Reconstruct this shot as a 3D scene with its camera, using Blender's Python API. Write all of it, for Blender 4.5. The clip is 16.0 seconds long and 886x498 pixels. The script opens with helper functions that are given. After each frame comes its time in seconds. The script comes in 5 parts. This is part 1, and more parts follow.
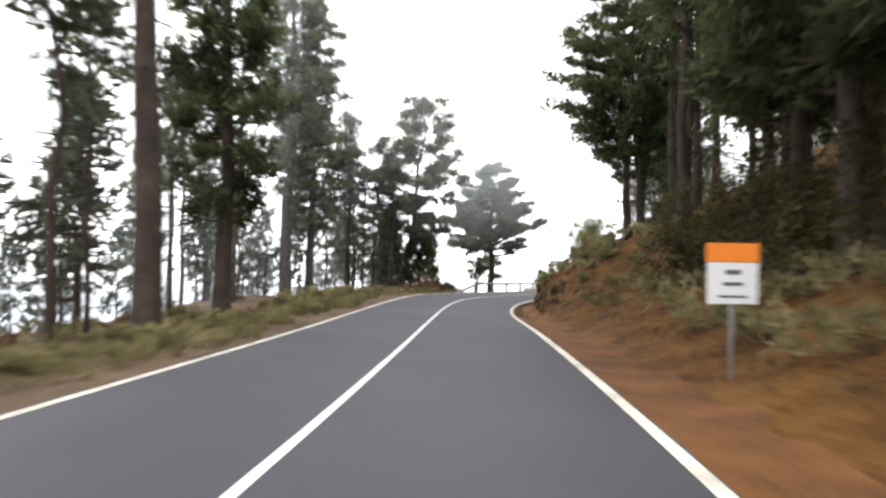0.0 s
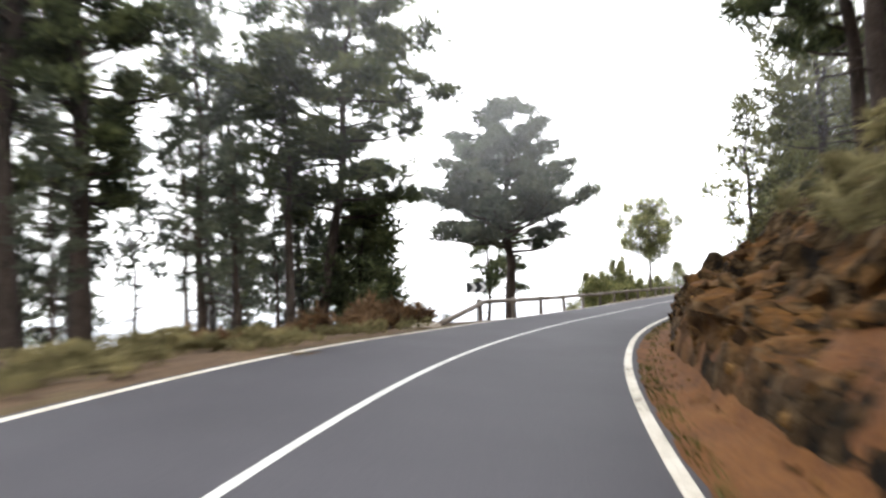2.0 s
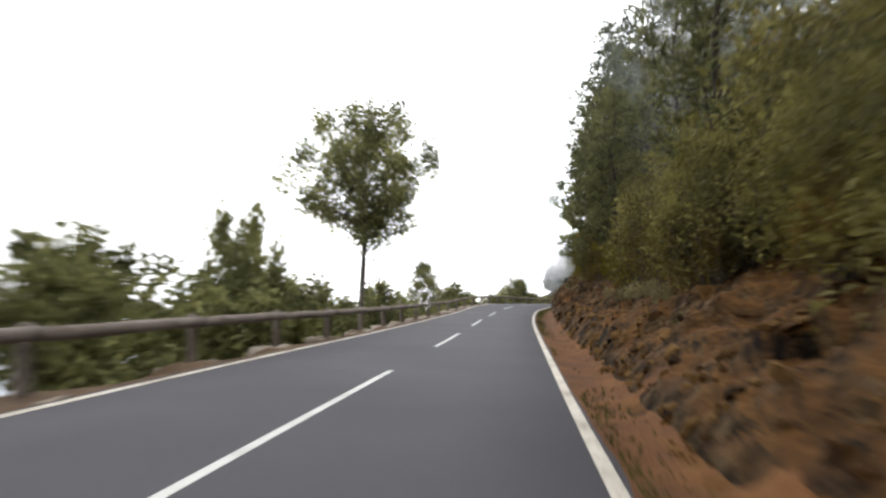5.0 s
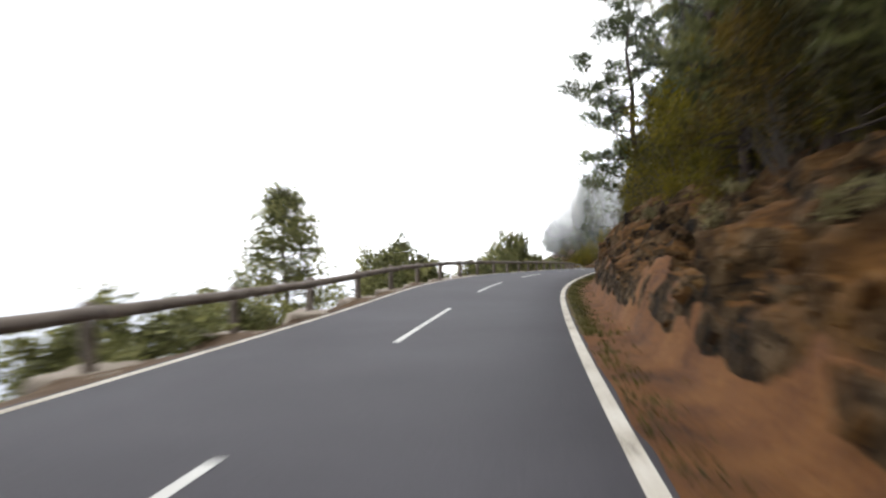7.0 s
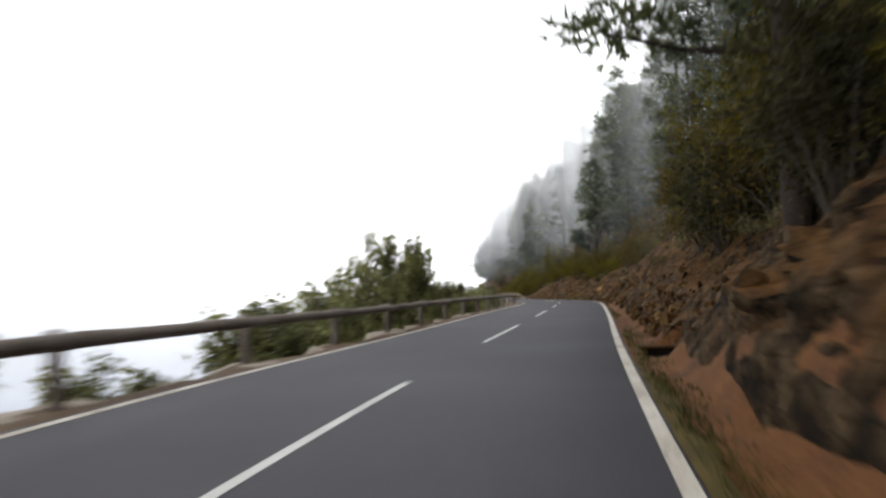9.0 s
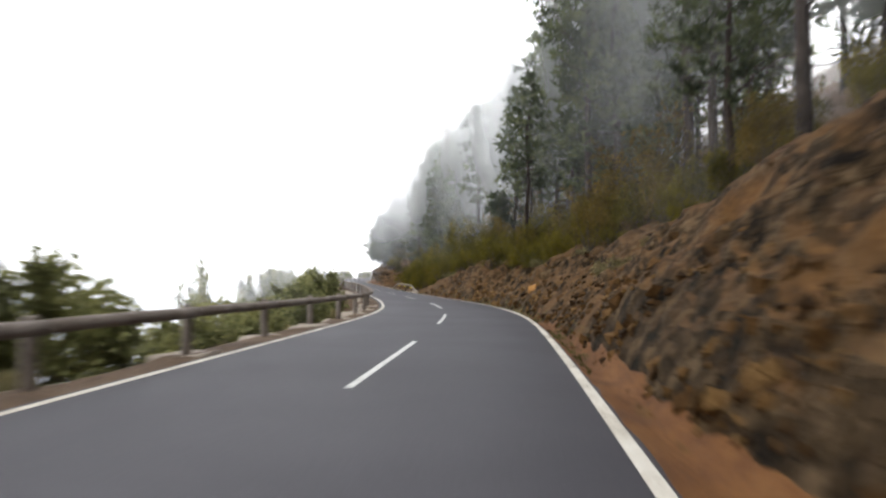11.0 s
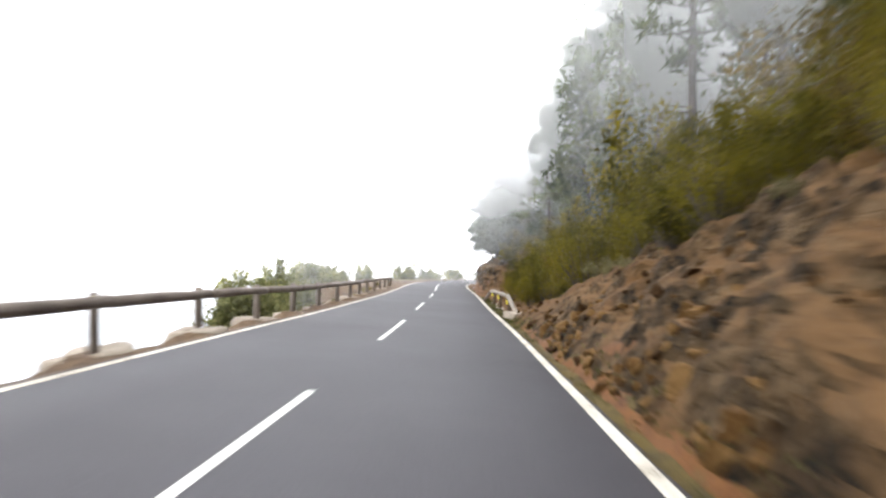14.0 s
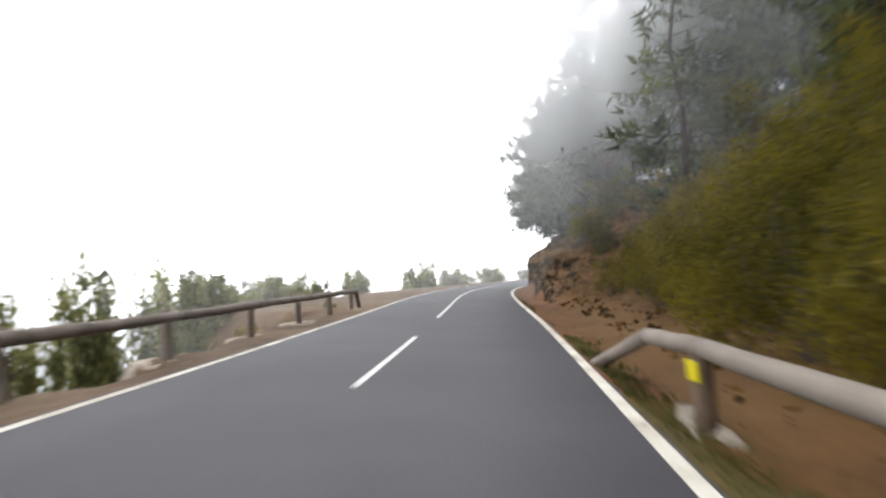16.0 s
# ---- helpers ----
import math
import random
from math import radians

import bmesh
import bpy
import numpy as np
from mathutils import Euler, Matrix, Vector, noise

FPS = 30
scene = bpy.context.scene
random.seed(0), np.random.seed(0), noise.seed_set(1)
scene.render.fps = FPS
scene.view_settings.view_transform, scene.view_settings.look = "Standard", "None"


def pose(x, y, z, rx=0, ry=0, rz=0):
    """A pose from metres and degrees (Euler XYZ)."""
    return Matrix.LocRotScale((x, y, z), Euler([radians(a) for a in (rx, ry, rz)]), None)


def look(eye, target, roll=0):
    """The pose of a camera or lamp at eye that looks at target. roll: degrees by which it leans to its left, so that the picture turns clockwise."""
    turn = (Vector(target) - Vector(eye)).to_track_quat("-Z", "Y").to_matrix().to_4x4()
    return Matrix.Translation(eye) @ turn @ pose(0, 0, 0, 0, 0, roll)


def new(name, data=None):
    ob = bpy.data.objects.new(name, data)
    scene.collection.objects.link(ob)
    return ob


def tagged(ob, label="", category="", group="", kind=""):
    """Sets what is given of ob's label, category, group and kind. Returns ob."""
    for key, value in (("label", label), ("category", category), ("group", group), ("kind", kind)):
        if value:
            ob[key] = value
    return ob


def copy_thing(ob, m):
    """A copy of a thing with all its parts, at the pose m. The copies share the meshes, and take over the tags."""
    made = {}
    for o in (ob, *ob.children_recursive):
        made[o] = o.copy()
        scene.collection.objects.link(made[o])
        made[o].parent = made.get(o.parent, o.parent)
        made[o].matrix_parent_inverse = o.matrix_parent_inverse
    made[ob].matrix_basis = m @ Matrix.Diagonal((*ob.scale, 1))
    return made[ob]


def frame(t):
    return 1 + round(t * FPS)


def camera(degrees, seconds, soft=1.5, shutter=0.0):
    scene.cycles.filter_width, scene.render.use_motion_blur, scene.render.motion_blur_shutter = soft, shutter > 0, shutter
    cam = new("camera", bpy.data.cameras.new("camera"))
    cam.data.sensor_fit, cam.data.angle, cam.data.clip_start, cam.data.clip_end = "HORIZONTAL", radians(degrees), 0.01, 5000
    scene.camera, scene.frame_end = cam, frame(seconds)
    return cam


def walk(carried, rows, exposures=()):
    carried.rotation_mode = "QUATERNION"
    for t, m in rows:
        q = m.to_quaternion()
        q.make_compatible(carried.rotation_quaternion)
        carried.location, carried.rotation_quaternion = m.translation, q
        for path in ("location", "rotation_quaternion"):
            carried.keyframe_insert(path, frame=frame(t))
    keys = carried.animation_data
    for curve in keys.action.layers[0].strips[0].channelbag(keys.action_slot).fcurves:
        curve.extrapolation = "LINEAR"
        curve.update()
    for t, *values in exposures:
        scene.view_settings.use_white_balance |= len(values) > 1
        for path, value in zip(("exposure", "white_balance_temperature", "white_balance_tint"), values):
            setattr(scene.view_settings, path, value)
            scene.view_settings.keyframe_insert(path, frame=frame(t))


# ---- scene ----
# ---- camera ----
cam = camera(63.28, 16.0, soft=2.4, shutter=0.55)
PATH = [
    (0.0, 1.493, -2.788, 1.43, 90.7, -1.01, 3.98),
    (0.5, 1.393, 5.123, 1.237, 91.3, 0.44, 3.71),
    (1.0, 1.22, 12.935, 1.023, 91.14, -0.51, 4.3),
    (1.5, 1.178, 20.637, 0.754, 90.54, 1.3, 5.13),
    (2.0, 1.417, 28.206, 0.489, 92.04, 2.14, 5.46),
    (2.5, 1.926, 35.643, 0.295, 92.35, 3.07, 1.53),
    (3.0, 2.926, 42.969, 0.086, 91.74, 2.2, -0.67),
    (3.5, 4.413, 50.139, -0.115, 90.71, 2.15, -5.11),
    (4.0, 6.45, 57.141, -0.294, 91.99, 1.07, -10.83),
    (4.5, 8.755, 64.124, -0.44, 91.68, -0.31, -12.73),
    (5.0, 11.34, 71.329, -0.57, 92.72, -0.81, -13.87),
    (5.2, 12.417, 74.223, -0.633, 92.73, -0.67, -14.73),
    (5.7, 15.126, 81.664, -0.803, 92.32, -0.33, -14.93),
    (6.25, 18.235, 90.269, -0.97, 91.31, 0.5, -14.46),
    (6.8, 21.406, 99.085, -1.1, 90.29, 1.34, -13.97),
    (7.3, 24.351, 107.051, -1.181, 89.89, 1.67, -14.3),
    (7.5, 25.543, 110.179, -1.204, 89.79, 1.92, -13.47),
    (8.0, 28.646, 118.016, -1.253, 91.94, 1.26, -10.7),
    (8.5, 32.072, 125.623, -1.302, 91.05, 1.5, -14.82),
    (9.0, 35.798, 132.847, -1.35, 92.06, 2.35, -19.27),
    (9.5, 39.672, 139.699, -1.417, 93.14, 0.94, -23.24),
    (9.7, 41.256, 142.419, -1.458, 92.84, -0.39, -23.53),
    (10.2, 45.394, 149.277, -1.596, 92.43, -0.43, -24.44),
    (10.75, 49.906, 156.957, -1.8, 91.41, -0.54, -25.19),
    (11.3, 54.277, 164.58, -2.011, 90.39, -0.65, -26.03),
    (11.8, 58.136, 171.271, -2.214, 89.98, -0.7, -26.23),
    (12.0, 59.65, 173.93, -2.301, 90.06, -0.93, -24.04),
    (12.5, 63.224, 180.582, -2.529, 90.73, -2.97, -21.79),
    (13.0, 66.43, 187.005, -2.772, 89.45, -2.05, -19.43),
    (13.5, 69.281, 194.038, -2.992, 89.82, -1.28, -16.45),
    (14.0, 71.771, 201.37, -3.18, 90.9, -1.06, -13.73),
    (14.5, 74.028, 208.879, -3.386, 90.06, 1.26, -11.89),
    (15.0, 76.05, 216.465, -3.575, 91.74, 2.62, -9.3),
    (15.5, 78.048, 223.919, -3.745, 90.99, 3.52, -10.59),
    (16.0, 79.998, 231.315, -3.894, 91.29, 3.64, -10.53),
]
EXPOSURE = [(0.0, 0.25), (0.7, 0.22), (2.0, 0.4), (3.4, 0.1), (5.0, -0.1), (7.5, -0.2), (8.4, -0.4), (9.0, -0.65), (9.6, -0.85), (11.0, -0.2), (12.0, 0.25), (13.0, 0.33), (13.6, 0.48), (14.5, 0.52), (15.0, 0.3), (16.0, 0.0)]
walk(cam, [(t, pose(*p)) for t, *p in PATH], EXPOSURE)

# ---- world: bright fog-white overcast sky ----
world = bpy.data.worlds.new("overcast_sky")
scene.world = world
world.use_nodes = True
wn = world.node_tree.nodes
wl = world.node_tree.links
wn.clear()
w_out = wn.new("ShaderNodeOutputWorld")
w_bg = wn.new("ShaderNodeBackground")
w_sky = wn.new("ShaderNodeTexSky")
w_sky.sky_type = 'NISHITA'
w_sky.sun_disc = False
w_sky.sun_elevation = radians(52)
w_sky.sun_rotation = radians(200)
w_sky.dust_density = 6.0
w_haze = wn.new("ShaderNodeMixRGB")
w_haze.inputs[0].default_value = 0.94
w_haze.inputs[2].default_value = (17.4, 17.6, 17.9, 1)
wl.new(w_sky.outputs[0], w_haze.inputs[1])
wl.new(w_haze.outputs[0], w_bg.inputs[0])
w_bg.inputs[1].default_value = 0.127
wl.new(w_bg.outputs[0], w_out.inputs[0])
sun_data = bpy.data.lights.new("sun", 'SUN')
sun_data.energy = 1.0
sun_data.angle = radians(25)
sun_data.color = (1.0, 0.97, 0.92)
sun = new("sun", sun_data)
sun.matrix_world = look((0, 0, 60), (-18, 34, 0))

# ---- the road's line: bend (per km), height and cross fall along its length ----
BEND_STEP, RISE_STEP, START, END = 8.0, 12.0, -40.0, 420.0
BEND = [5.27, 3.55, 1.81, 1.12, -1.68, -8.67, -11.22, -10.68, -9.82, -4.02, -0.82, -1.11, -0.19, 0.3, -0.17, -1.47, -2.1, -4.21, -7.77, -6.01, -2.8, 0.02, 1.4, 0.8, 0.74, 2.66, 8.44, 12.24, 7.63, 0.86, 1.0, 1.41, -1.16, 0.26, 1.43, 0.97, -0.34, -1.56, -2.55, -3.31, -3.89, -4.37, -4.79, -5.2]
RISE = [0.28, 0.02, -0.29, -0.65, -0.9, -1.28, -1.6, -1.84, -2.07, -2.29, -2.44, -2.53, -2.53, -2.63, -2.86, -3.13, -3.44, -3.8, -4.18, -4.45, -4.72, -4.99, -5.2, -5.36, -5.52, -5.64, -5.76, -5.87, -5.97, -6.07]
TILT = [-0.37, 0.25, 0.61, 2.84, 4.15, 2.79, 1.78, 1.14, 1.63, 1.34, 0.72, 0.48, 2.26, 1.62, 0.26, 0.42, 0.07, -0.03, 0.36, 1.75, 2.64, 2.76, 2.7, 2.48, 2.38, 1.78, 1.08, 0.49, 0.02, -0.39]
BEND = [5.4] * 4 + BEND[:37] + [-4.0, -12.0, -15.0, -15.0, -15.0, -14.0, -12.0] + [-6.0] * 12
RISE = [1.15, 0.95, 0.7][1:] + [0.6] * 0 + RISE + [-6.1] * 8
TILT = [-1.7] * 2 + TILT + [-0.4] * 8
LEFT_EDGE = [2.65, 2.63, 2.62, 2.65, 2.67, 2.66, 2.67, 2.66, 2.65, 2.59, 2.51, 2.47, 2.52, 2.56, 2.59, 2.66, 2.71, 2.74, 2.73, 2.69, 2.67, 2.63, 2.61, 2.63, 2.65, 2.66, 2.66, 2.66, 2.66, 2.65]
RIGHT_EDGE = [2.99, 2.93, 2.83, 2.81, 2.96, 2.95, 2.93, 2.94, 2.85, 2.76, 2.71, 2.73, 2.76, 2.85, 2.78, 2.79, 2.86, 2.92, 2.99, 3.06, 3.04, 3.02, 2.95, 2.9, 2.86, 2.86, 2.86, 2.87, 2.87, 2.88]
B0, R0 = -10.0 - 4 * BEND_STEP, -10.0 - 2 * RISE_STEP


def curve(q, first, step, values):
    u = (q - first) / step
    i = max(0, min(len(values) - 2, int(math.floor(u))))
    f = min(max(u - i, 0.0), 1.0)
    a = values[max(i - 1, 0)]
    b, c = values[i], values[i + 1]
    d = values[min(i + 2, len(values) - 1)]
    return b + 0.5 * f * (c - a + f * (2 * a - 5 * b + 4 * c - d + f * (3 * (b - c) + d - a)))


DS = 0.5
COUNT = int((END - START) / DS) + 1
line = []
heading = 0.0
for k in range(COUNT):
    heading += curve(START + k * DS, B0, BEND_STEP, BEND) / 1000 * DS
    line.append(heading)
zero = int((0 - START) / DS)
base_heading = line[zero]
line = [h - base_heading for h in line]
xs, ys = [], []
px = py = 0.0
for h in line:
    px -= math.sin(h) * DS
    py += math.cos(h) * DS
    xs.append(px)
    ys.append(py)
ox, oy = xs[zero], ys[zero]
xs = [a - ox for a in xs]
ys = [a - oy for a in ys]


def at(s, d, h=0.0):
    """The place s metres along the road, d metres to the right of its middle line, h metres above its surface."""
    u = min(max((s - START) / DS, 0.0), COUNT - 1.001)
    i = int(u)
    f = u - i
    th = line[i] * (1 - f) + line[i + 1] * f
    x = xs[i] * (1 - f) + xs[i + 1] * f
    y = ys[i] * (1 - f) + ys[i + 1] * f
    z = curve(s, R0, RISE_STEP, RISE) - min(max(d, -3.4), 3.4) * math.tan(radians(curve(s, R0, RISE_STEP, TILT)))
    return Vector((x + d * math.cos(th), y + d * math.sin(th), z + h))


def turn(s):
    u = min(max((s - START) / DS, 0.0), COUNT - 1.001)
    i = int(u)
    return math.degrees(line[i])


def knots(q, table):
    if q <= table[0][0]:
        return table[0][1]
    for (a, va), (b, vb) in zip(table[:-1], table[1:]):
        if q <= b:
            f = (q - a) / (b - a)
            f = f * f * (3 - 2 * f)
            return va + (vb - va) * f
    return table[-1][1]


# the cutting on the uphill side: where its foot is, how high it is 6 m out, how sheer, how rocky
FOOT = [(-40, 4.3), (25, 4.2), (33, 3.9), (60, 3.85), (100, 3.8), (140, 3.8), (158, 3.5), (205, 3.3), (233, 3.4), (242, 3.5), (250, 4.2), (272, 4.3), (279, 4.0), (286, 3.8), (420, 3.8)]
BANK = [(-40, 0.6), (18, 0.7), (26, 1.3), (32, 2.2), (45, 2.4), (54, 2.3), (61, 1.7), (75, 1.35), (85, 1.7), (100, 1.8), (118, 2.3), (131, 2.9), (141, 3.2), (149, 2.4), (158, 2.2), (170, 2.8), (183, 3.3), (196, 2.2), (206, 2.6), (214, 2.0), (226, 2.6), (233, 2.1), (240, 1.6), (245, 0.75), (250, 0.15), (274, 0.3), (282, 2.4), (287, 2.8), (330, 3.0), (420, 3.0)]
SHEER = [(-40, 1.2), (24, 1.1), (34, 0.5), (60, 0.5), (72, 0.8), (100, 0.7), (116, 0.45), (147, 0.5), (154, 0.85), (195, 0.8), (204, 0.7), (242, 0.8), (250, 1.0), (275, 0.9), (282, 0.35), (330, 0.4)]
ROCK = [(-40, 0.15), (26, 0.25), (36, 1.0), (62, 1.0), (74, 0.65), (104, 0.6), (116, 1.0), (147, 1.0), (154, 0.55), (200, 0.6), (215, 0.8), (230, 0.8), (238, 0.35), (246, 0.25), (274, 0.3), (282, 1.0), (420, 0.8)]
CLIMB = [(-40, 0.3), (20, 0.34), (36, 0.5), (90, 0.42), (140, 0.55), (200, 0.6), (235, 0.55), (255, 0.5), (420, 0.6)]
DROP = [(-40, 0.22), (24, 0.22), (40, 0.05), (50, 0.08), (60, 0.5), (80, 0.62), (420, 0.66)]
POSTS = [(56, -3.70), (100, -3.42), (130, -3.27), (147, -3.27), (165, -3.5), (245, -3.5), (262, -3.85), (278, -3.95)]
SHELF = [(-40, 4.3), (34, 4.3), (44, 4.6), (53, 4.3), (57, 3.1), (72, 3.0), (80, 3.15), (112, 3.1), (120, 2.9), (136, 2.9), (140, 3.2), (150, 3.2), (165, 3.4), (190, 3.7), (205, 3.4), (216, 3.1), (245, 3.1), (258, 3.3), (266, 4.3), (274, 4.6), (282, 10.5), (304, 11.0), (318, 7.0), (420, 7.0)]

# where the posts of the long rail stand
stations = [56.2]
for until, count in ((127.2, 17), (146.8, 5), (159.6, 3), (204.2, 11), (219.2, 4), (239.0, 5), (260.0, 5), (276.8, 4)):
    a = stations[-1]
    stations += [a + (until - a) * (k + 1) / count for k in range(count)]


def left_edge(s):
    return -curve(s, -10.0, 12.0, LEFT_EDGE)


def right_edge(s):
    return curve(s, -10.0, 12.0, RIGHT_EDGE) - knots(s, [(38, 0.0), (46, -0.025), (60, -0.025), (76, 0.02), (140, 0.03), (155, 0.06), (190, 0.05), (225, 0.07)])


def rough(x, y, z, size, octaves=4):
    return noise.fractal(Vector((x / size, y / size, z / size)), 1.0, 2.0, octaves)


def hill(s, d):
    """Height of the natural ground above the road's surface."""
    p = at(s, d)
    if d > 0:
        if 153.0 < s < 154.6 and 3.2 < d < 3.95:
            return -0.62
        foot = knots(s, FOOT)
        if d <= foot:
            f = (d - 3.0) / (foot - 3.0)
            return -0.05 - 0.05 * math.sin(max(f, 0) * math.pi) + 0.03 * rough(p.x, p.y, 0, 0.9)
        top = knots(s, BANK)
        rock = knots(s, ROCK)
        u = (d - foot) / (6.0 - foot)
        face = top * min(u, 1.0) ** knots(s, SHEER)
        if u > 1:
            face += knots(s, CLIMB) * (d - 6.0)
        grow = min(u * 1.5, 1.0)
        far = min(max((d - 7.0) / 6.0, 0.0), 1.0)
        crag = 1 + 1.6 * max(0, 1 - knots(s, SHEER))
        bumps = rock * crag * grow * (1 - 0.6 * far) * 0.45 * rough(p.x, p.y, face, 1.7)
        if d < 10.5:
            q = Vector((p.x / 0.85, p.y / 0.85, face / 0.6)) + 0.35 * noise.noise_vector(Vector((p.x * 0.9, p.y * 0.9, face)))
            cell = noise.voronoi(q)
            lump = noise.cell(cell[1][0] * 7.3)
            edge = min((cell[0][1] - cell[0][0]) * 2.5, 1.0)
            patch = min(max(rough(p.x + 31, p.y, face, 3.2, 2) * 2.2 + 0.45, 0.1), 1.0)
            q2 = Vector((p.x / 0.36, p.y / 0.36, face / 0.24)) + 0.4 * noise.noise_vector(Vector((p.x * 2.1, p.y * 2.1, face * 2)))
            fine = noise.voronoi(q2)
            chip = noise.cell(fine[1][0] * 5.1)
            rim = min((fine[0][1] - fine[0][0]) * 3, 1.0)
            bumps += rock * patch * grow * (1 - far) * (0.16 * (chip - 0.4) * rim - 0.05 * (1 - rim))
            bumps += crag * rock * patch * grow * (1 - far) * (0.34 * (lump - 0.35) * edge - 0.12 * (1 - edge))
        return face - 0.05 + bumps + grow * (0.13 * rough(p.x, p.y, face, 0.6, 4) + 0.3 * far * rough(p.x, p.y, 5, 6.0))
    e = -d
    shelf = knots(s, SHELF)
    if 78 < s < 278:
        near = min(abs(s - q) for q in stations)
        shelf = max(shelf, -knots(s, POSTS) + 0.3 - 1.1 * max(0.0, near - 0.35) ** 2 - 0.5 * max(0.0, near - 0.35))
    if e < shelf:
        return -0.05 + 0.04 * rough(p.x, p.y, 0, 0.8) + 0.05 * max(0.0, rough(p.x, p.y, 4, 1.1, 3))
    drop = knots(s, DROP)
    fall = drop * (e - shelf) if s > 45 else drop * min(e - shelf, 3.4) + 0.05 * max(e - shelf - 3.4, 0)
    steep = max(e - 15.0, 0) * (0.4 if s < 60 else 0.1)
    return -0.05 - fall - steep + min((e - shelf) / 3, 1.0) * (0.16 * rough(p.x, p.y, 2, 2.2) + 0.06 * rough(p.x, p.y, 2, 0.6, 3))


def overhang(s, d):
    """How far the rock face bulges towards the road, in rounded masses with clefts between them."""
    foot = knots(s, FOOT)
    if d <= foot or d > 8.0:
        return 0.0
    u = (d - foot) / (6.0 - foot)
    steep = max(0.0, 1.05 - knots(s, SHEER))
    reach = min(u * 4, 1.0) * min((8.0 - d) / 2.5, 1.0) * knots(s, ROCK) * steep
    p = at(s, d)
    face = knots(s, BANK) * min(u, 1.0) ** knots(s, SHEER)
    q = Vector((p.x / 1.25, p.y / 1.25, face / 0.85)) + 0.5 * noise.noise_vector(Vector((p.x * 0.7, p.y * 0.7, face * 0.8)))
    cell = noise.voronoi(q)[0]
    mass = min((cell[1] - cell[0]) * 2.2, 1.0)
    small = noise.voronoi(Vector((p.x / 0.42, p.y / 0.42, face / 0.3)) + 0.4 * noise.noise_vector(Vector((p.x * 1.9, p.y * 1.9, face * 2))))[0]
    chips = min((small[1] - small[0]) * 3.0, 1.0)
    reach *= 1 - 0.5 * min(u, 1.0)
    return reach * (0.22 * chips + 0.75 * mass + 0.9 * rough(p.x, p.y, face, 1.6, 4) - 0.25)


# ---- materials ----
def material(name, stops, size=1.0, rough_at=0.9, bump=0.3, detail=8.0, fine=None, spread=0.5, specular=0.3, island=0.0, relief_size=None):
    """A surface whose colour runs through the stops by a large and a small noise, with relief."""
    m = bpy.data.materials.new(name)
    m.use_nodes = True
    nt = m.node_tree
    bsdf = nt.nodes["Principled BSDF"]
    bsdf.inputs["Roughness"].default_value = rough_at
    bsdf.inputs["Specular IOR Level"].default_value = specular
    geo = nt.nodes.new("ShaderNodeNewGeometry")
    big = nt.nodes.new("ShaderNodeTexNoise")
    big.inputs["Scale"].default_value = 1.0 / size
    big.inputs["Detail"].default_value = detail
    nt.links.new(geo.outputs["Position"], big.inputs["Vector"])
    small = nt.nodes.new("ShaderNodeTexNoise")
    small.inputs["Scale"].default_value = 1.0 / (fine or size / 9)
    small.inputs["Detail"].default_value = 5.0
    nt.links.new(geo.outputs["Position"], small.inputs["Vector"])
    mix = nt.nodes.new("ShaderNodeMath")
    mix.operation = 'MULTIPLY_ADD'
    mix.inputs[1].default_value = spread
    nt.links.new(small.outputs["Fac"], mix.inputs[0])
    scaled = nt.nodes.new("ShaderNodeMath")
    scaled.operation = 'MULTIPLY'
    scaled.inputs[1].default_value = 1.0 - spread
    nt.links.new(big.outputs["Fac"], scaled.inputs[0])
    nt.links.new(scaled.outputs[0], mix.inputs[2])
    last = mix.outputs[0]
    if island:
        add = nt.nodes.new("ShaderNodeMath")
        add.operation = 'MULTIPLY_ADD'
        add.inputs[1].default_value = island
        nt.links.new(geo.outputs["Random Per Island"], add.inputs[0])
        shift = nt.nodes.new("ShaderNodeMath")
        shift.operation = 'SUBTRACT'
        shift.inputs[1].default_value = island / 2
        nt.links.new(last, shift.inputs[0])
        nt.links.new(shift.outputs[0], add.inputs[2])
        last = add.outputs[0]
    ramp = nt.nodes.new("ShaderNodeValToRGB")
    cr = ramp.color_ramp
    while len(cr.elements) < len(stops):
        cr.elements.new(0.5)
    for e, (p, c) in zip(cr.elements, stops):
        e.position = p
        e.color = (*c, 1)
    nt.links.new(last, ramp.inputs[0])
    nt.links.new(ramp.outputs[0], bsdf.inputs["Base Color"])
    if bump:
        b = nt.nodes.new("ShaderNodeBump")
        b.inputs["Strength"].default_value = bump
        b.inputs["Distance"].default_value = relief_size or 0.03
        nt.links.new(mix.outputs[0], b.inputs["Height"])
        nt.links.new(b.outputs[0], bsdf.inputs["Normal"])
    return m


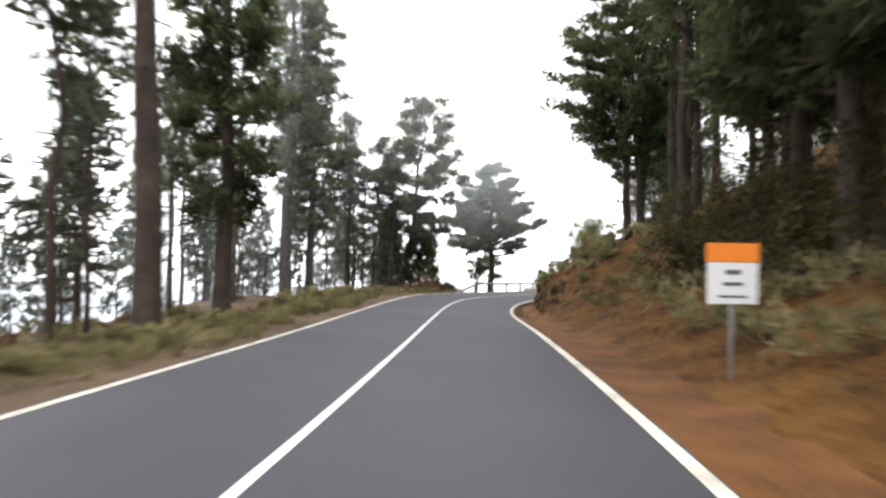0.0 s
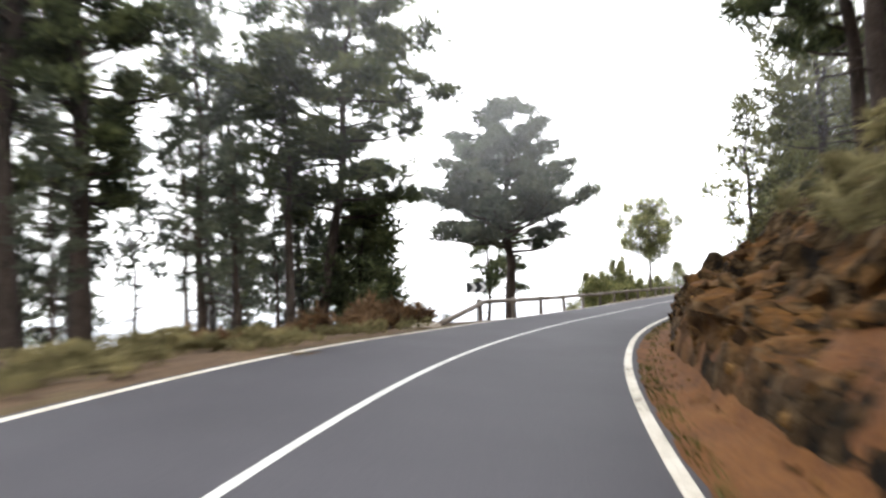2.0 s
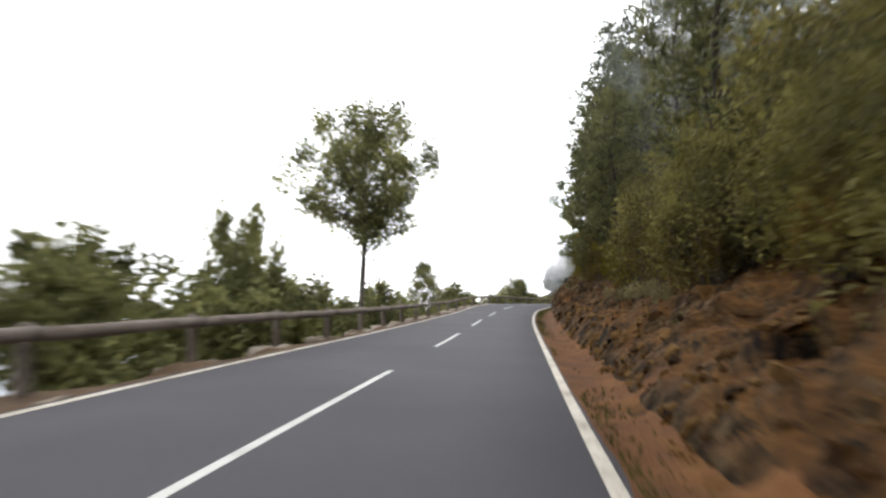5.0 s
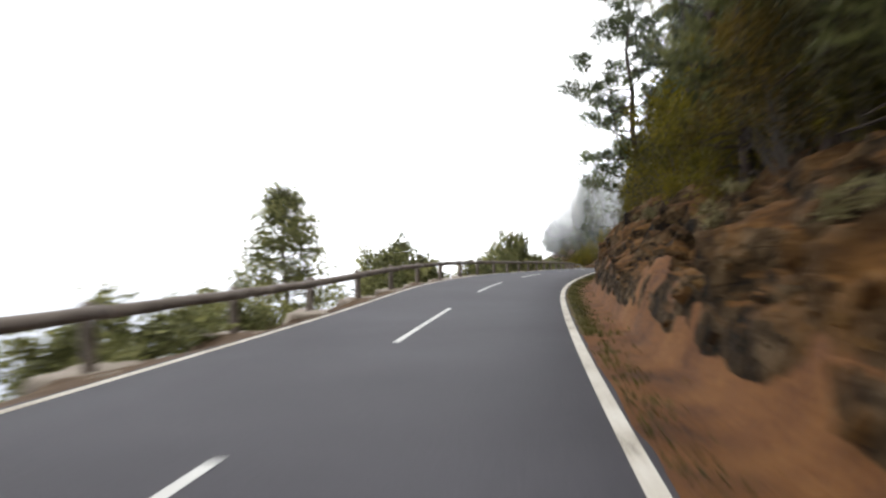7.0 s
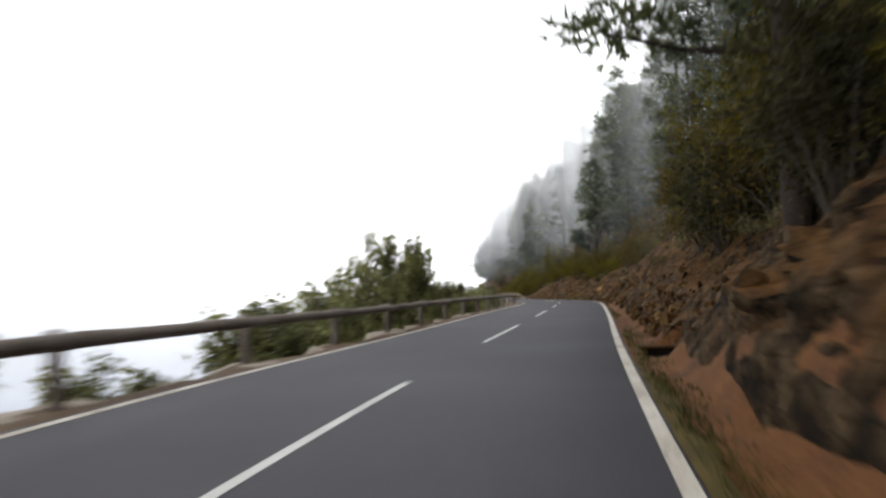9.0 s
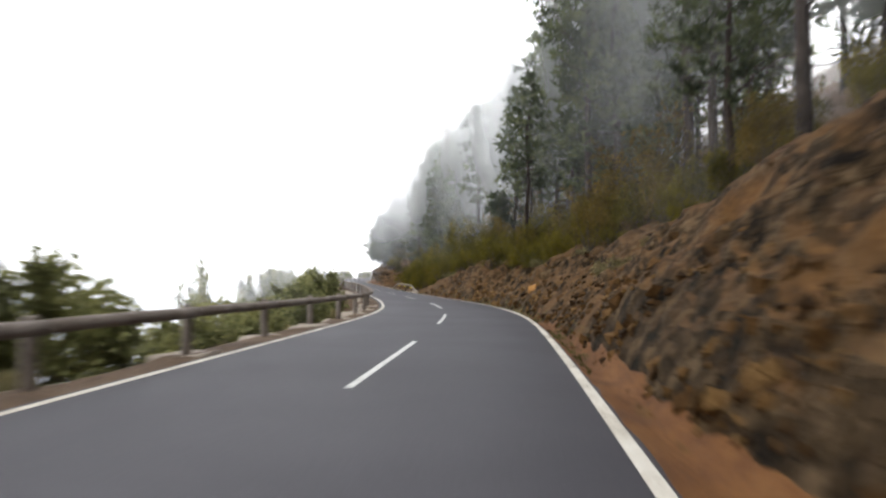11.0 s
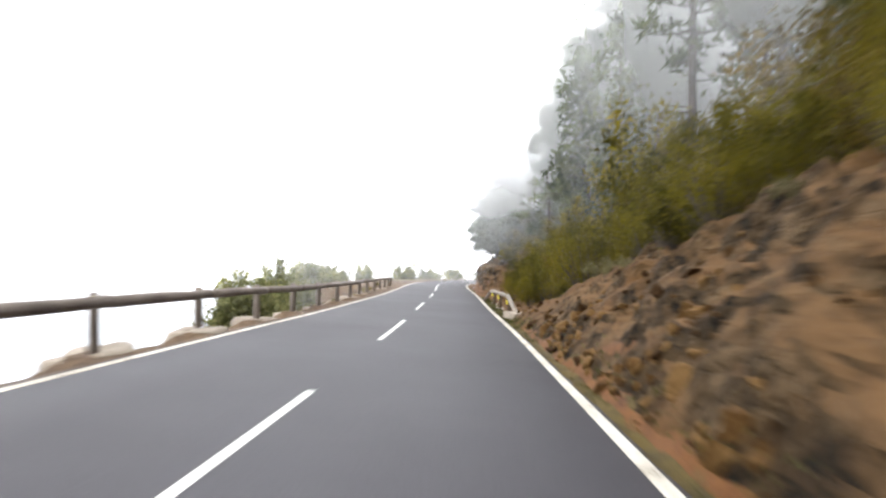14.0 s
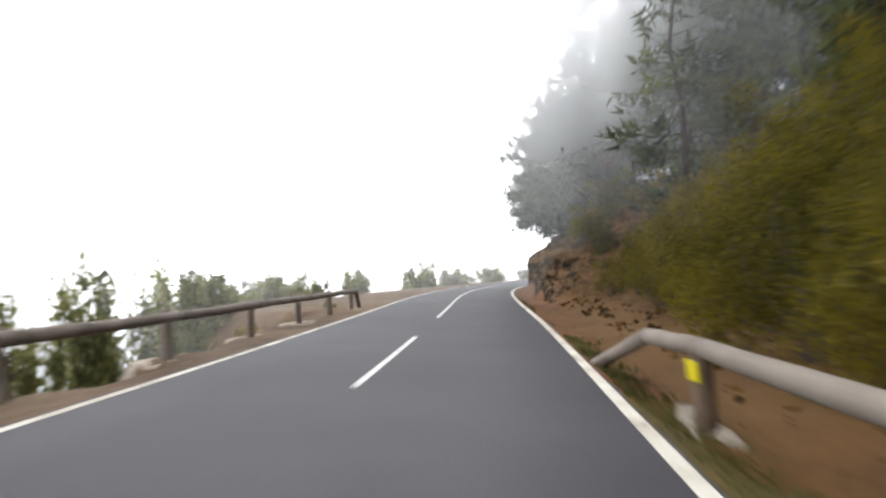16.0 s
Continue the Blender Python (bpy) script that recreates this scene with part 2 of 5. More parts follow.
def cloud_sea(name):
    """Cloud tops: bluish grey in the valley close by, paler with distance, where haze is painted into the colour."""
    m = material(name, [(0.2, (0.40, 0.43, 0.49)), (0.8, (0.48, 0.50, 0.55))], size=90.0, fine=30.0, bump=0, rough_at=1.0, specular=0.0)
    nt = m.node_tree
    geo = [n for n in nt.nodes if n.type == 'NEW_GEOMETRY'][0]
    ramp = [n for n in nt.nodes if n.type == 'VALTORGB'][0]
    # haze painted in: the base colour whitens with distance from the road
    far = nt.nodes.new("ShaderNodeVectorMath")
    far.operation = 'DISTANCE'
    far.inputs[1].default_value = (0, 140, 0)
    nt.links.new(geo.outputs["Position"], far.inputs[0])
    far_haze = nt.nodes.new("ShaderNodeMapRange")
    far_haze.interpolation_type = 'SMOOTHSTEP'
    far_haze.inputs[1].default_value = 40.0
    far_haze.inputs[2].default_value = 700.0
    nt.links.new(far.outputs["Value"], far_haze.inputs[0])
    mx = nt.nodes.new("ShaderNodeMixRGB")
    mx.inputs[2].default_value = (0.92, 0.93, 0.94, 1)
    nt.links.new(far_haze.outputs[0], mx.inputs[0])
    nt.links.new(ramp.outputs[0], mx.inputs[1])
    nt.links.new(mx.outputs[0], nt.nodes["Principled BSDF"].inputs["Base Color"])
    return m


def leafy(name, stops, through_light=0.35, size=1.5):
    """Foliage: colour varies from leaf to leaf, shadow masses are painted over the crown, and some light comes through.
    """
    m = material(name, stops, size=size, rough_at=0.65, bump=0, spread=0.3, island=0.35, specular=0.25)
    nt = m.node_tree
    bsdf = nt.nodes["Principled BSDF"]
    ramp = [n for n in nt.nodes if n.type == 'VALTORGB'][0]
    big = [n for n in nt.nodes if n.type == 'TEX_NOISE'][0]
    big.inputs["Detail"].default_value = 2.0
    # stretched large noise paints lit and shadowed masses into the leaf colour
    shade_masses = nt.nodes.new("ShaderNodeMapRange")
    shade_masses.inputs[1].default_value = 0.36
    shade_masses.inputs[2].default_value = 0.64
    shade_masses.inputs[3].default_value = 0.08
    shade_masses.inputs[4].default_value = 0.92
    onward = big.outputs["Fac"].links[0].to_socket
    nt.links.new(big.outputs["Fac"], shade_masses.inputs[0])
    nt.links.new(shade_masses.outputs[0], onward)
    tr = nt.nodes.new("ShaderNodeBsdfTranslucent")
    nt.links.new(ramp.outputs[0], tr.inputs[0])
    mx = nt.nodes.new("ShaderNodeMixShader")
    mx.inputs[0].default_value = through_light
    nt.links.new(bsdf.outputs[0], mx.inputs[1])
    nt.links.new(tr.outputs[0], mx.inputs[2])
    nt.links.new(mx.outputs[0], nt.nodes["Material Output"].inputs[0])
    return m


def blend_ground(name):
    """Soil and rock: needle litter and red soil on gentle ground, grey-brown rock with painted crevice shade where it
    is steep.
    """
    m = material(name, specular=0.12, stops=[(0.33, (0.020, 0.0088, 0.0028)), (0.44, (0.062, 0.0265, 0.0068)), (0.55, (0.108, 0.049, 0.0115)), (0.70, (0.145, 0.078, 0.025))], size=1.3, fine=0.11, bump=1.0, relief_size=0.05)
    nt = m.node_tree
    bsdf = nt.nodes["Principled BSDF"]
    soil = [n for n in nt.nodes if n.type == 'VALTORGB'][0]
    geo = [n for n in nt.nodes if n.type == 'NEW_GEOMETRY'][0]
    rn = nt.nodes.new("ShaderNodeTexNoise")
    rn.inputs["Scale"].default_value = 2.2
    rn.inputs["Detail"].default_value = 10.0
    rn.inputs["Roughness"].default_value = 0.65
    nt.links.new(geo.outputs["Position"], rn.inputs["Vector"])
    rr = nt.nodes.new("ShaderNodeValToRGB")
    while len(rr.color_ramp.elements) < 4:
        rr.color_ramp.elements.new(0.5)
    # the near-black low stops stand in for shade in the rock's crevices
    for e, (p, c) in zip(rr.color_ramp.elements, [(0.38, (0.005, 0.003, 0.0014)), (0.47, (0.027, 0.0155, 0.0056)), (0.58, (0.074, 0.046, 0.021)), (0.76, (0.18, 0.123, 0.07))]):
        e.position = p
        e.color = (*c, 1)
    warp = nt.nodes.new("ShaderNodeTexNoise")
    warp.inputs["Scale"].default_value = 3.0
    nt.links.new(geo.outputs["Position"], warp.inputs["Vector"])
    bent = nt.nodes.new("ShaderNodeVectorMath")
    bent.operation = 'MULTIPLY_ADD'
    bent.inputs[1].default_value = (0.35, 0.35, 0.35)
    nt.links.new(warp.outputs["Color"], bent.inputs[0])
    squash = nt.nodes.new("ShaderNodeVectorMath")
    squash.operation = 'MULTIPLY'
    squash.inputs[1].default_value = (1.0, 1.0, 1.7)
    nt.links.new(geo.outputs["Position"], squash.inputs[0])
    nt.links.new(squash.outputs[0], bent.inputs[2])
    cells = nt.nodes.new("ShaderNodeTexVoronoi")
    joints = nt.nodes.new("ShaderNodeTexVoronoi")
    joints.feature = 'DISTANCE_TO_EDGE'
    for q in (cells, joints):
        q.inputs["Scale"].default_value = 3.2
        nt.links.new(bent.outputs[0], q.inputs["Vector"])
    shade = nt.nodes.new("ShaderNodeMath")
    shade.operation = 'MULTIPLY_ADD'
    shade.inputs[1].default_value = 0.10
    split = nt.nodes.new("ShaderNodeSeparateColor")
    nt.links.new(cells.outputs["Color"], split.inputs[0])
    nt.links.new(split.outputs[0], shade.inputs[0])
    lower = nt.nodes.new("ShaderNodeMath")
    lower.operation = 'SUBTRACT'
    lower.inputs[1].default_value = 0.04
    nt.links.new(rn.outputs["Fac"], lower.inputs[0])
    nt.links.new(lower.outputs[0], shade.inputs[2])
    # cell edges darken the rock colour: crevice shade painted between the blocks
    cleft_shade = nt.nodes.new("ShaderNodeMapRange")
    cleft_shade.inputs[2].default_value = 0.10
    cleft_shade.inputs[3].default_value = -0.09
    cleft_shade.inputs[4].default_value = 0.0
    nt.links.new(joints.outputs["Distance"], cleft_shade.inputs[0])
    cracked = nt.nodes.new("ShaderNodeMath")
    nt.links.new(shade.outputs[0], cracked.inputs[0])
    nt.links.new(cleft_shade.outputs[0], cracked.inputs[1])
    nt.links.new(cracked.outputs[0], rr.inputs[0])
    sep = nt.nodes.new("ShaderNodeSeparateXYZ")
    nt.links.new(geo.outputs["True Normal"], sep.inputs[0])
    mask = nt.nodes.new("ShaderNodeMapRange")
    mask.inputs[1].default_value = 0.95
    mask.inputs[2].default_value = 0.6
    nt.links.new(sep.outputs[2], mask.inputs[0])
    patch = nt.nodes.new("ShaderNodeTexNoise")
    patch.inputs["Scale"].default_value = 0.35
    nt.links.new(geo.outputs["Position"], patch.inputs["Vector"])
    pm = nt.nodes.new("ShaderNodeMapRange")
    pm.inputs[1].default_value = 0.27
    pm.inputs[2].default_value = 0.42
    nt.links.new(patch.outputs["Fac"], pm.inputs[0])
    mul = nt.nodes.new("ShaderNodeMath")
    mul.operation = 'MULTIPLY'
    nt.links.new(mask.outputs[0], mul.inputs[0])
    nt.links.new(pm.outputs[0], mul.inputs[1])
    mixc = nt.nodes.new("ShaderNodeMixRGB")
    nt.links.new(mul.outputs[0], mixc.inputs[0])
    along = nt.nodes.new("ShaderNodeSeparateXYZ")
    nt.links.new(geo.outputs["Position"], along.inputs[0])
    dry = nt.nodes.new("ShaderNodeMapRange")
    dry.inputs[1].default_value = 148.0
    dry.inputs[2].default_value = 182.0
    dry.inputs[4].default_value = 1.4
    nt.links.new(along.outputs[1], dry.inputs[0])
    spread = nt.nodes.new("ShaderNodeMath")
    spread.operation = 'MULTIPLY'
    nt.links.new(dry.outputs[0], spread.inputs[0])
    nt.links.new(patch.outputs["Fac"], spread.inputs[1])
    litter = nt.nodes.new("ShaderNodeMixRGB")
    litter.inputs[2].default_value = (0.115, 0.066, 0.029, 1)
    nt.links.new(spread.outputs[0], litter.inputs[0])
    nt.links.new(soil.outputs[0], litter.inputs[1])
    nt.links.new(litter.outputs[0], mixc.inputs[1])
    nt.links.new(rr.outputs[0], mixc.inputs[2])
    nt.links.new(mixc.outputs[0], bsdf.inputs["Base Color"])
    soft = [n for n in nt.nodes if n.type == 'BUMP'][0]
    hard = nt.nodes.new("ShaderNodeBump")
    hard.inputs["Distance"].default_value = 0.24
    nt.links.new(mul.outputs[0], hard.inputs["Strength"])
    nt.links.new(cracked.outputs[0], hard.inputs["Height"])
    nt.links.new(soft.outputs[0], hard.inputs["Normal"])
    nt.links.new(hard.outputs[0], bsdf.inputs["Normal"])
    return m


ASPHALT = material("asphalt", [(0.30, (0.034, 0.0315, 0.0389)), (0.55, (0.056, 0.0532, 0.063)), (0.75, (0.082, 0.0778, 0.0903))], size=3.5, fine=0.02, bump=0.35, relief_size=0.006, rough_at=0.75, specular=0.3, spread=0.55)
PAINT = material("road_paint", [(0.33, (0.125, 0.121, 0.117)), (0.41, (0.515, 0.507, 0.484)), (0.7, (0.671, 0.671, 0.655))], size=0.35, fine=0.03, bump=0.2, relief_size=0.004, rough_at=0.7)
EDGE_PAINT = material("worn_edge_paint", [(0.36, (0.10, 0.085, 0.065)), (0.43, (0.43, 0.385, 0.315)), (0.56, (0.60, 0.565, 0.50)), (0.7, (0.66, 0.64, 0.59))], size=0.8, fine=0.05, bump=0.25, relief_size=0.004, rough_at=0.75)
MOSS = material("verge_moss", [(0.34, (0.022, 0.0141, 0.0036)), (0.46, (0.06, 0.0422, 0.0081)), (0.58, (0.098, 0.0686, 0.0126)), (0.74, (0.14, 0.0924, 0.0252))], size=0.6, fine=0.03, bump=0.9, relief_size=0.03)
VERGE = material("red_soil", [(0.34, (0.0242, 0.00959, 0.00296)), (0.44, (0.082, 0.0297, 0.00591)), (0.56, (0.131, 0.0507, 0.00945)), (0.72, (0.177, 0.0919, 0.0272))], size=0.9, fine=0.06, bump=0.9, relief_size=0.04)
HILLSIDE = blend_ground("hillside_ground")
NEEDLE_SOIL = material("needle_strewn_soil", [(0.32, (0.016, 0.010, 0.004)), (0.45, (0.052, 0.033, 0.013)), (0.57, (0.090, 0.062, 0.026)), (0.74, (0.14, 0.105, 0.05))], size=0.9, fine=0.07, bump=0.9, relief_size=0.04)
FOREST_FLOOR = material("forest_floor", [(0.30, (0.022, 0.014, 0.008)), (0.45, (0.070, 0.042, 0.022)), (0.58, (0.118, 0.075, 0.042)), (0.75, (0.15, 0.125, 0.07))], size=2.2, fine=0.12, bump=0.8, relief_size=0.05)
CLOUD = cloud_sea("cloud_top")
ROCKS = material("volcanic_rock", [(0.30, (0.00923, 0.00477, 0.00178)), (0.45, (0.0369, 0.0183, 0.00577)), (0.60, (0.0739, 0.0382, 0.012)), (0.80, (0.133, 0.0755, 0.0266))], size=0.7, fine=0.06, bump=0.9, relief_size=0.04, island=0.2, specular=0.12)
STONES = material("loose_stones", [(0.28, (0.0166, 0.00805, 0.00256)), (0.45, (0.0499, 0.0241, 0.00723)), (0.60, (0.0849, 0.0431, 0.0136)), (0.80, (0.157, 0.0915, 0.0342))], size=0.5, fine=0.05, bump=0.6, relief_size=0.02, island=0.5, specular=0.12)
OCHRE = material("ochre_rock", [(0.3, (0.09, 0.04, 0.010)), (0.5, (0.27, 0.125, 0.03)), (0.72, (0.42, 0.24, 0.08))], size=0.5, fine=0.05, bump=0.8, relief_size=0.03)
LOG = material("weathered_log", [(0.28, (0.070, 0.056, 0.047)), (0.5, (0.150, 0.124, 0.105)), (0.72, (0.235, 0.205, 0.18))], size=0.6, fine=0.03, bump=0.5, relief_size=0.01, rough_at=0.85, island=0.15)
POST_WOOD = material("brown_post_wood", [(0.28, (0.045, 0.029, 0.018)), (0.5, (0.105, 0.072, 0.047)), (0.72, (0.17, 0.125, 0.088))], size=0.4, fine=0.03, bump=0.5, relief_size=0.01, rough_at=0.85)
PALE_ROCK = material("pale_rock", [(0.3, (0.15, 0.125, 0.095)), (0.5, (0.30, 0.265, 0.215)), (0.75, (0.42, 0.385, 0.33))], size=0.4, fine=0.05, bump=0.7, relief_size=0.03)
PALE_LOG = material("pale_bleached_log", [(0.28, (0.114, 0.0966, 0.08)), (0.5, (0.207, 0.176, 0.148)), (0.75, (0.282, 0.248, 0.208))], size=0.6, fine=0.03, bump=0.4, relief_size=0.01, rough_at=0.8)
CONCRETE = material("rough_concrete", [(0.28, (0.124, 0.1, 0.0791)), (0.45, (0.261, 0.22, 0.178)), (0.75, (0.413, 0.36, 0.303))], size=0.5, fine=0.03, bump=0.6, relief_size=0.015)
BARK = material("pine_bark", [(0.3, (0.0146, 0.0112, 0.009)), (0.5, (0.0405, 0.0292, 0.0236)), (0.72, (0.084, 0.0619, 0.0484))], size=0.5, fine=0.05, bump=1.0, relief_size=0.04, rough_at=0.95)
TWIG = material("grey_twig", [(0.3, (0.042, 0.033, 0.027)), (0.7, (0.12, 0.102, 0.084))], size=0.4, bump=0.3)
PINE = leafy("pine_needles", [(0.20, (0.0323, 0.0415, 0.0199)), (0.48, (0.0723, 0.0866, 0.0407)), (0.68, (0.106, 0.124, 0.0537)), (0.88, (0.146, 0.158, 0.0676))], 0.55)
# paler grey-green needles; some of the haze over these crowns is in the colour
PINE_PALE = leafy("hazed_grey_green_needles", [(0.22, (0.04, 0.05, 0.034)), (0.5, (0.079, 0.092, 0.063)), (0.85, (0.125, 0.139, 0.086))], 0.4)
# olive needles, lightened to carry haze that the fog sheets leave out there
PINE_OLIVE = leafy("hazed_olive_needles", [(0.22, (0.045, 0.047, 0.018)), (0.5, (0.105, 0.108, 0.040)), (0.85, (0.165, 0.165, 0.064))], 0.5)
HEATH = leafy("dark_heath_leaves", [(0.2, (0.0467, 0.0337, 0.00648)), (0.5, (0.103, 0.072, 0.0135)), (0.7, (0.152, 0.104, 0.0184)), (0.9, (0.198, 0.13, 0.027))], 0.42)
BROWN = leafy("brown_olive_leaves", [(0.2, (0.0732, 0.0651, 0.0179)), (0.5, (0.151, 0.134, 0.0381)), (0.75, (0.22, 0.196, 0.055)), (0.9, (0.264, 0.235, 0.0794))], 0.5)
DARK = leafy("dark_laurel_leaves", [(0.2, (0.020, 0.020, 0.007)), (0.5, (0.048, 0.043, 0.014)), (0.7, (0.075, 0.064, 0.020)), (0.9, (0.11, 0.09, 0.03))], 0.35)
FRESH = leafy("fresh_green_leaves", [(0.2, (0.0425, 0.0379, 0.00283)), (0.5, (0.109, 0.0921, 0.00614)), (0.75, (0.162, 0.13, 0.0099)), (0.9, (0.204, 0.152, 0.0179))], 0.45)
OLIVE = leafy("olive_leaves", [(0.2, (0.0752, 0.0786, 0.0323)), (0.5, (0.158, 0.163, 0.0646)), (0.8, (0.263, 0.26, 0.101))], 0.45)
DRY = leafy("dry_grey_scrub", [(0.2, (0.107, 0.0915, 0.0418)), (0.5, (0.204, 0.178, 0.0835)), (0.8, (0.301, 0.257, 0.125))], 0.4)
RUSTY = leafy("rusty_bracken", [(0.2, (0.06, 0.035, 0.018)), (0.5, (0.14, 0.080, 0.040)), (0.8, (0.22, 0.14, 0.075))], 0.35)
GRASS = leafy("verge_moss_grass", [(0.2, (0.036, 0.039, 0.009)), (0.5, (0.084, 0.084, 0.021)), (0.8, (0.132, 0.12, 0.042))], 0.3)
WHITE_SHEET = material("white_sign_face", [(0.3, (0.56, 0.568, 0.576)), (0.7, (0.64, 0.64, 0.64))], size=0.5, bump=0.05, rough_at=0.45)
ORANGE_SHEET = material("orange_sign_face", [(0.3, (0.64, 0.168, 0.012)), (0.7, (0.72, 0.216, 0.024))], size=0.5, bump=0.05, rough_at=0.45)
# black of the chevron sign, also used as painted shade in the drain
BLACK_SHEET = material("black_sign_and_drain_shade", [(0.3, (0.011, 0.012, 0.013)), (0.7, (0.021, 0.022, 0.024))], size=0.4, bump=0.05, rough_at=0.5)
INK = material("faded_ink", [(0.3, (0.06, 0.084, 0.09)), (0.7, (0.096, 0.12, 0.132))], size=0.3, bump=0, rough_at=0.6)
STEEL = material("galvanised_steel", [(0.3, (0.15, 0.156, 0.162)), (0.7, (0.252, 0.258, 0.264))], size=0.3, bump=0.1, rough_at=0.5)
YELLOW = material("yellow_reflector", [(0.3, (0.6, 0.48, 0.008)), (0.7, (0.704, 0.592, 0.024))], size=0.2, bump=0, rough_at=0.35)


# ---- building helpers ----
def raw(name, verts, faces, mat, smooth=True):
    me = bpy.data.meshes.new(name)
    me.from_pydata(verts, [], faces)
    me.materials.append(mat)
    if smooth:
        me.polygons.foreach_set("use_smooth", [True] * len(me.polygons))
    me.update()
    return me


def part(name, mesh, parent, label="", m=None):
    ob = new(name, mesh)
    ob.parent = parent
    if m is not None:
        ob.matrix_basis = m
    if label:
        tagged(ob, label)
    return ob


def strip(s0, s1, step, offsets, lift, push=None):
    """A sheet that follows the road: one row of points for each step along it."""
    n = max(2, int(round((s1 - s0) / step)) + 1)
    verts, faces = [], []
    w = len(offsets(s0) if callable(offsets) else offsets)
    for i in range(n):
        s = s0 + (s1 - s0) * i / (n - 1)
        for d in (offsets(s) if callable(offsets) else offsets):
            verts.append(at(s, d - (push(s, d) if push else 0.0), lift(s, d)))
        if i:
            a = (i - 1) * w
            for j in range(w - 1):
                faces.append((a + j, a + j + 1, a + w + j + 1, a + w + j))
    return verts, faces


def tube(points, radii, sides=8, cap=True):
    verts, faces = [], []
    for i, (p, r) in enumerate(zip(points, radii)):
        ahead = points[min(i + 1, len(points) - 1)] - points[max(i - 1, 0)]
        q = before.rotation_difference(ahead) @ q if i else ahead.to_track_quat('Z', 'Y')
        before = ahead
        for k in range(sides):
            a = 2 * math.pi * k / sides
            verts.append(p + q @ Vector((r * math.cos(a), r * math.sin(a), 0)))
        if i:
            o = (i - 1) * sides
            for k in range(sides):
                k2 = (k + 1) % sides
                faces.append((o + k, o + k2, o + sides + k2, o + sides + k))
    if cap:
        faces.append(tuple(range(sides - 1, -1, -1)))
        o = (len(points) - 1) * sides
        faces.append(tuple(range(o, o + sides)))
    return verts, faces


def merged(pieces):
    verts, faces = [], []
    for v, f in pieces:
        o = len(verts)
        verts += v
        faces += [tuple(i + o for i in q) for q in f]
    return verts, faces


def block(sx, sy, sz, bevel, wobble=0.0, seed=0):
    """A box with rounded edges whose faces may be a little uneven; its foot at z = 0."""
    rnd = random.Random(seed)
    bm = bmesh.new()
    bmesh.ops.create_cube(bm, size=1.0)
    for v in bm.verts:
        v.co = Vector((v.co.x * sx, v.co.y * sy, (v.co.z + 0.5) * sz))
    bmesh.ops.bevel(bm, geom=list(bm.edges), offset=bevel, segments=2, affect='EDGES', profile=0.6)
    if wobble:
        for v in bm.verts:
            v.co += Vector([rnd.uniform(-wobble, wobble) for _ in range(3)])
    return bm


def from_bm(name, bm, mat, smooth=False):
    me = bpy.data.meshes.new(name)
    bm.to_mesh(me)
    bm.free()
    me.materials.append(mat)
    if smooth:
        me.polygons.foreach_set("use_smooth", [True] * len(me.polygons))
    return me


# ---- the ground ----
def spaced(a, b, first, grow):
    out, step = [a], first
    sign = 1 if b > a else -1
    while abs(out[-1] - a) < abs(b - a):
        out.append(out[-1] + sign * step)
        step *= grow
    return out


def road_row(s):
    crumble = 0.04 * rough(s, 3, 0, 0.9, 3)
    a, b = left_edge(s) - 0.13 + crumble, right_edge(s) + 0.085 + crumble
    return [a - 0.12, a, -1.5, 0, 1.5, b, b + 0.15]


road_sheet = raw("road", *strip(-40, 400, 0.5, road_row, lambda s, d: (-0.10 if d < left_edge(s) - 0.2 or d > right_edge(s) + 0.17 else 0.0)), ASPHALT)
road = tagged(new("road", road_sheet), "grey asphalt mountain road, lightly worn", "road", kind="structure")

near_steps = [2.6, 2.85, 3.0, 3.12, 3.25, 3.4, 3.55, 3.7] + [3.82 + 0.115 * k for k in range(48)]
def bank_row(s):
    foot, sheer = knots(s, FOOT), knots(s, SHEER)
    return [2.6, 2.85, 3.0] + [3.0 + (foot - 3.0) * k / 5 for k in range(1, 6)] + [foot + (6.0 - foot) * (k / 30) ** (1 / sheer) for k in range(1, 31)] + [6.0 + 0.19 * k for k in range(1, 19)]


v, f = strip(-6, 300, 0.22, bank_row, hill, overhang)
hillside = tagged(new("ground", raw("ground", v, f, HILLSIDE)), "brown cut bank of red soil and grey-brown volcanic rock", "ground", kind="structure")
v, f = strip(-40, -6, 1.0, near_steps[::3] + [near_steps[-1]], hill)
tagged(new("ground_behind", raw("ground_behind", v, f, HILLSIDE)), "brown needle-covered slope", "ground", kind="structure")
v, f = strip(300, 400, 0.6, near_steps[::2] + [near_steps[-1]], hill)
tagged(new("ground_ahead", raw("ground_ahead", v, f, HILLSIDE)), "brown rocky bank beyond the bend", "ground", kind="structure")
v, f = strip(-40, 400, 0.9, [9.1] + spaced(9.4, 70, 0.5, 1.1), lambda s, d: hill(s, d) - (0.1 if d < 9.2 else 0))
upper = tagged(new("ground_upper", raw("ground_upper", v, f, HILLSIDE)), "steep hillside covered in brown pine needles", "ground", kind="structure")
left_steps = [-x for x in [2.3, 2.6, 2.8, 3.0, 3.15, 3.3, 3.5, 3.7, 3.9, 4.1, 4.3, 4.5, 4.7] + spaced(4.95, 70, 0.35, 1.07)]
left_steps.reverse()
v, f = strip(-40, 400, 0.5, left_steps, hill)
slope = tagged(new("ground_downhill", raw("ground_downhill", v, f, FOREST_FLOOR)), "brown forest floor falling away below the road", "ground", kind="structure")
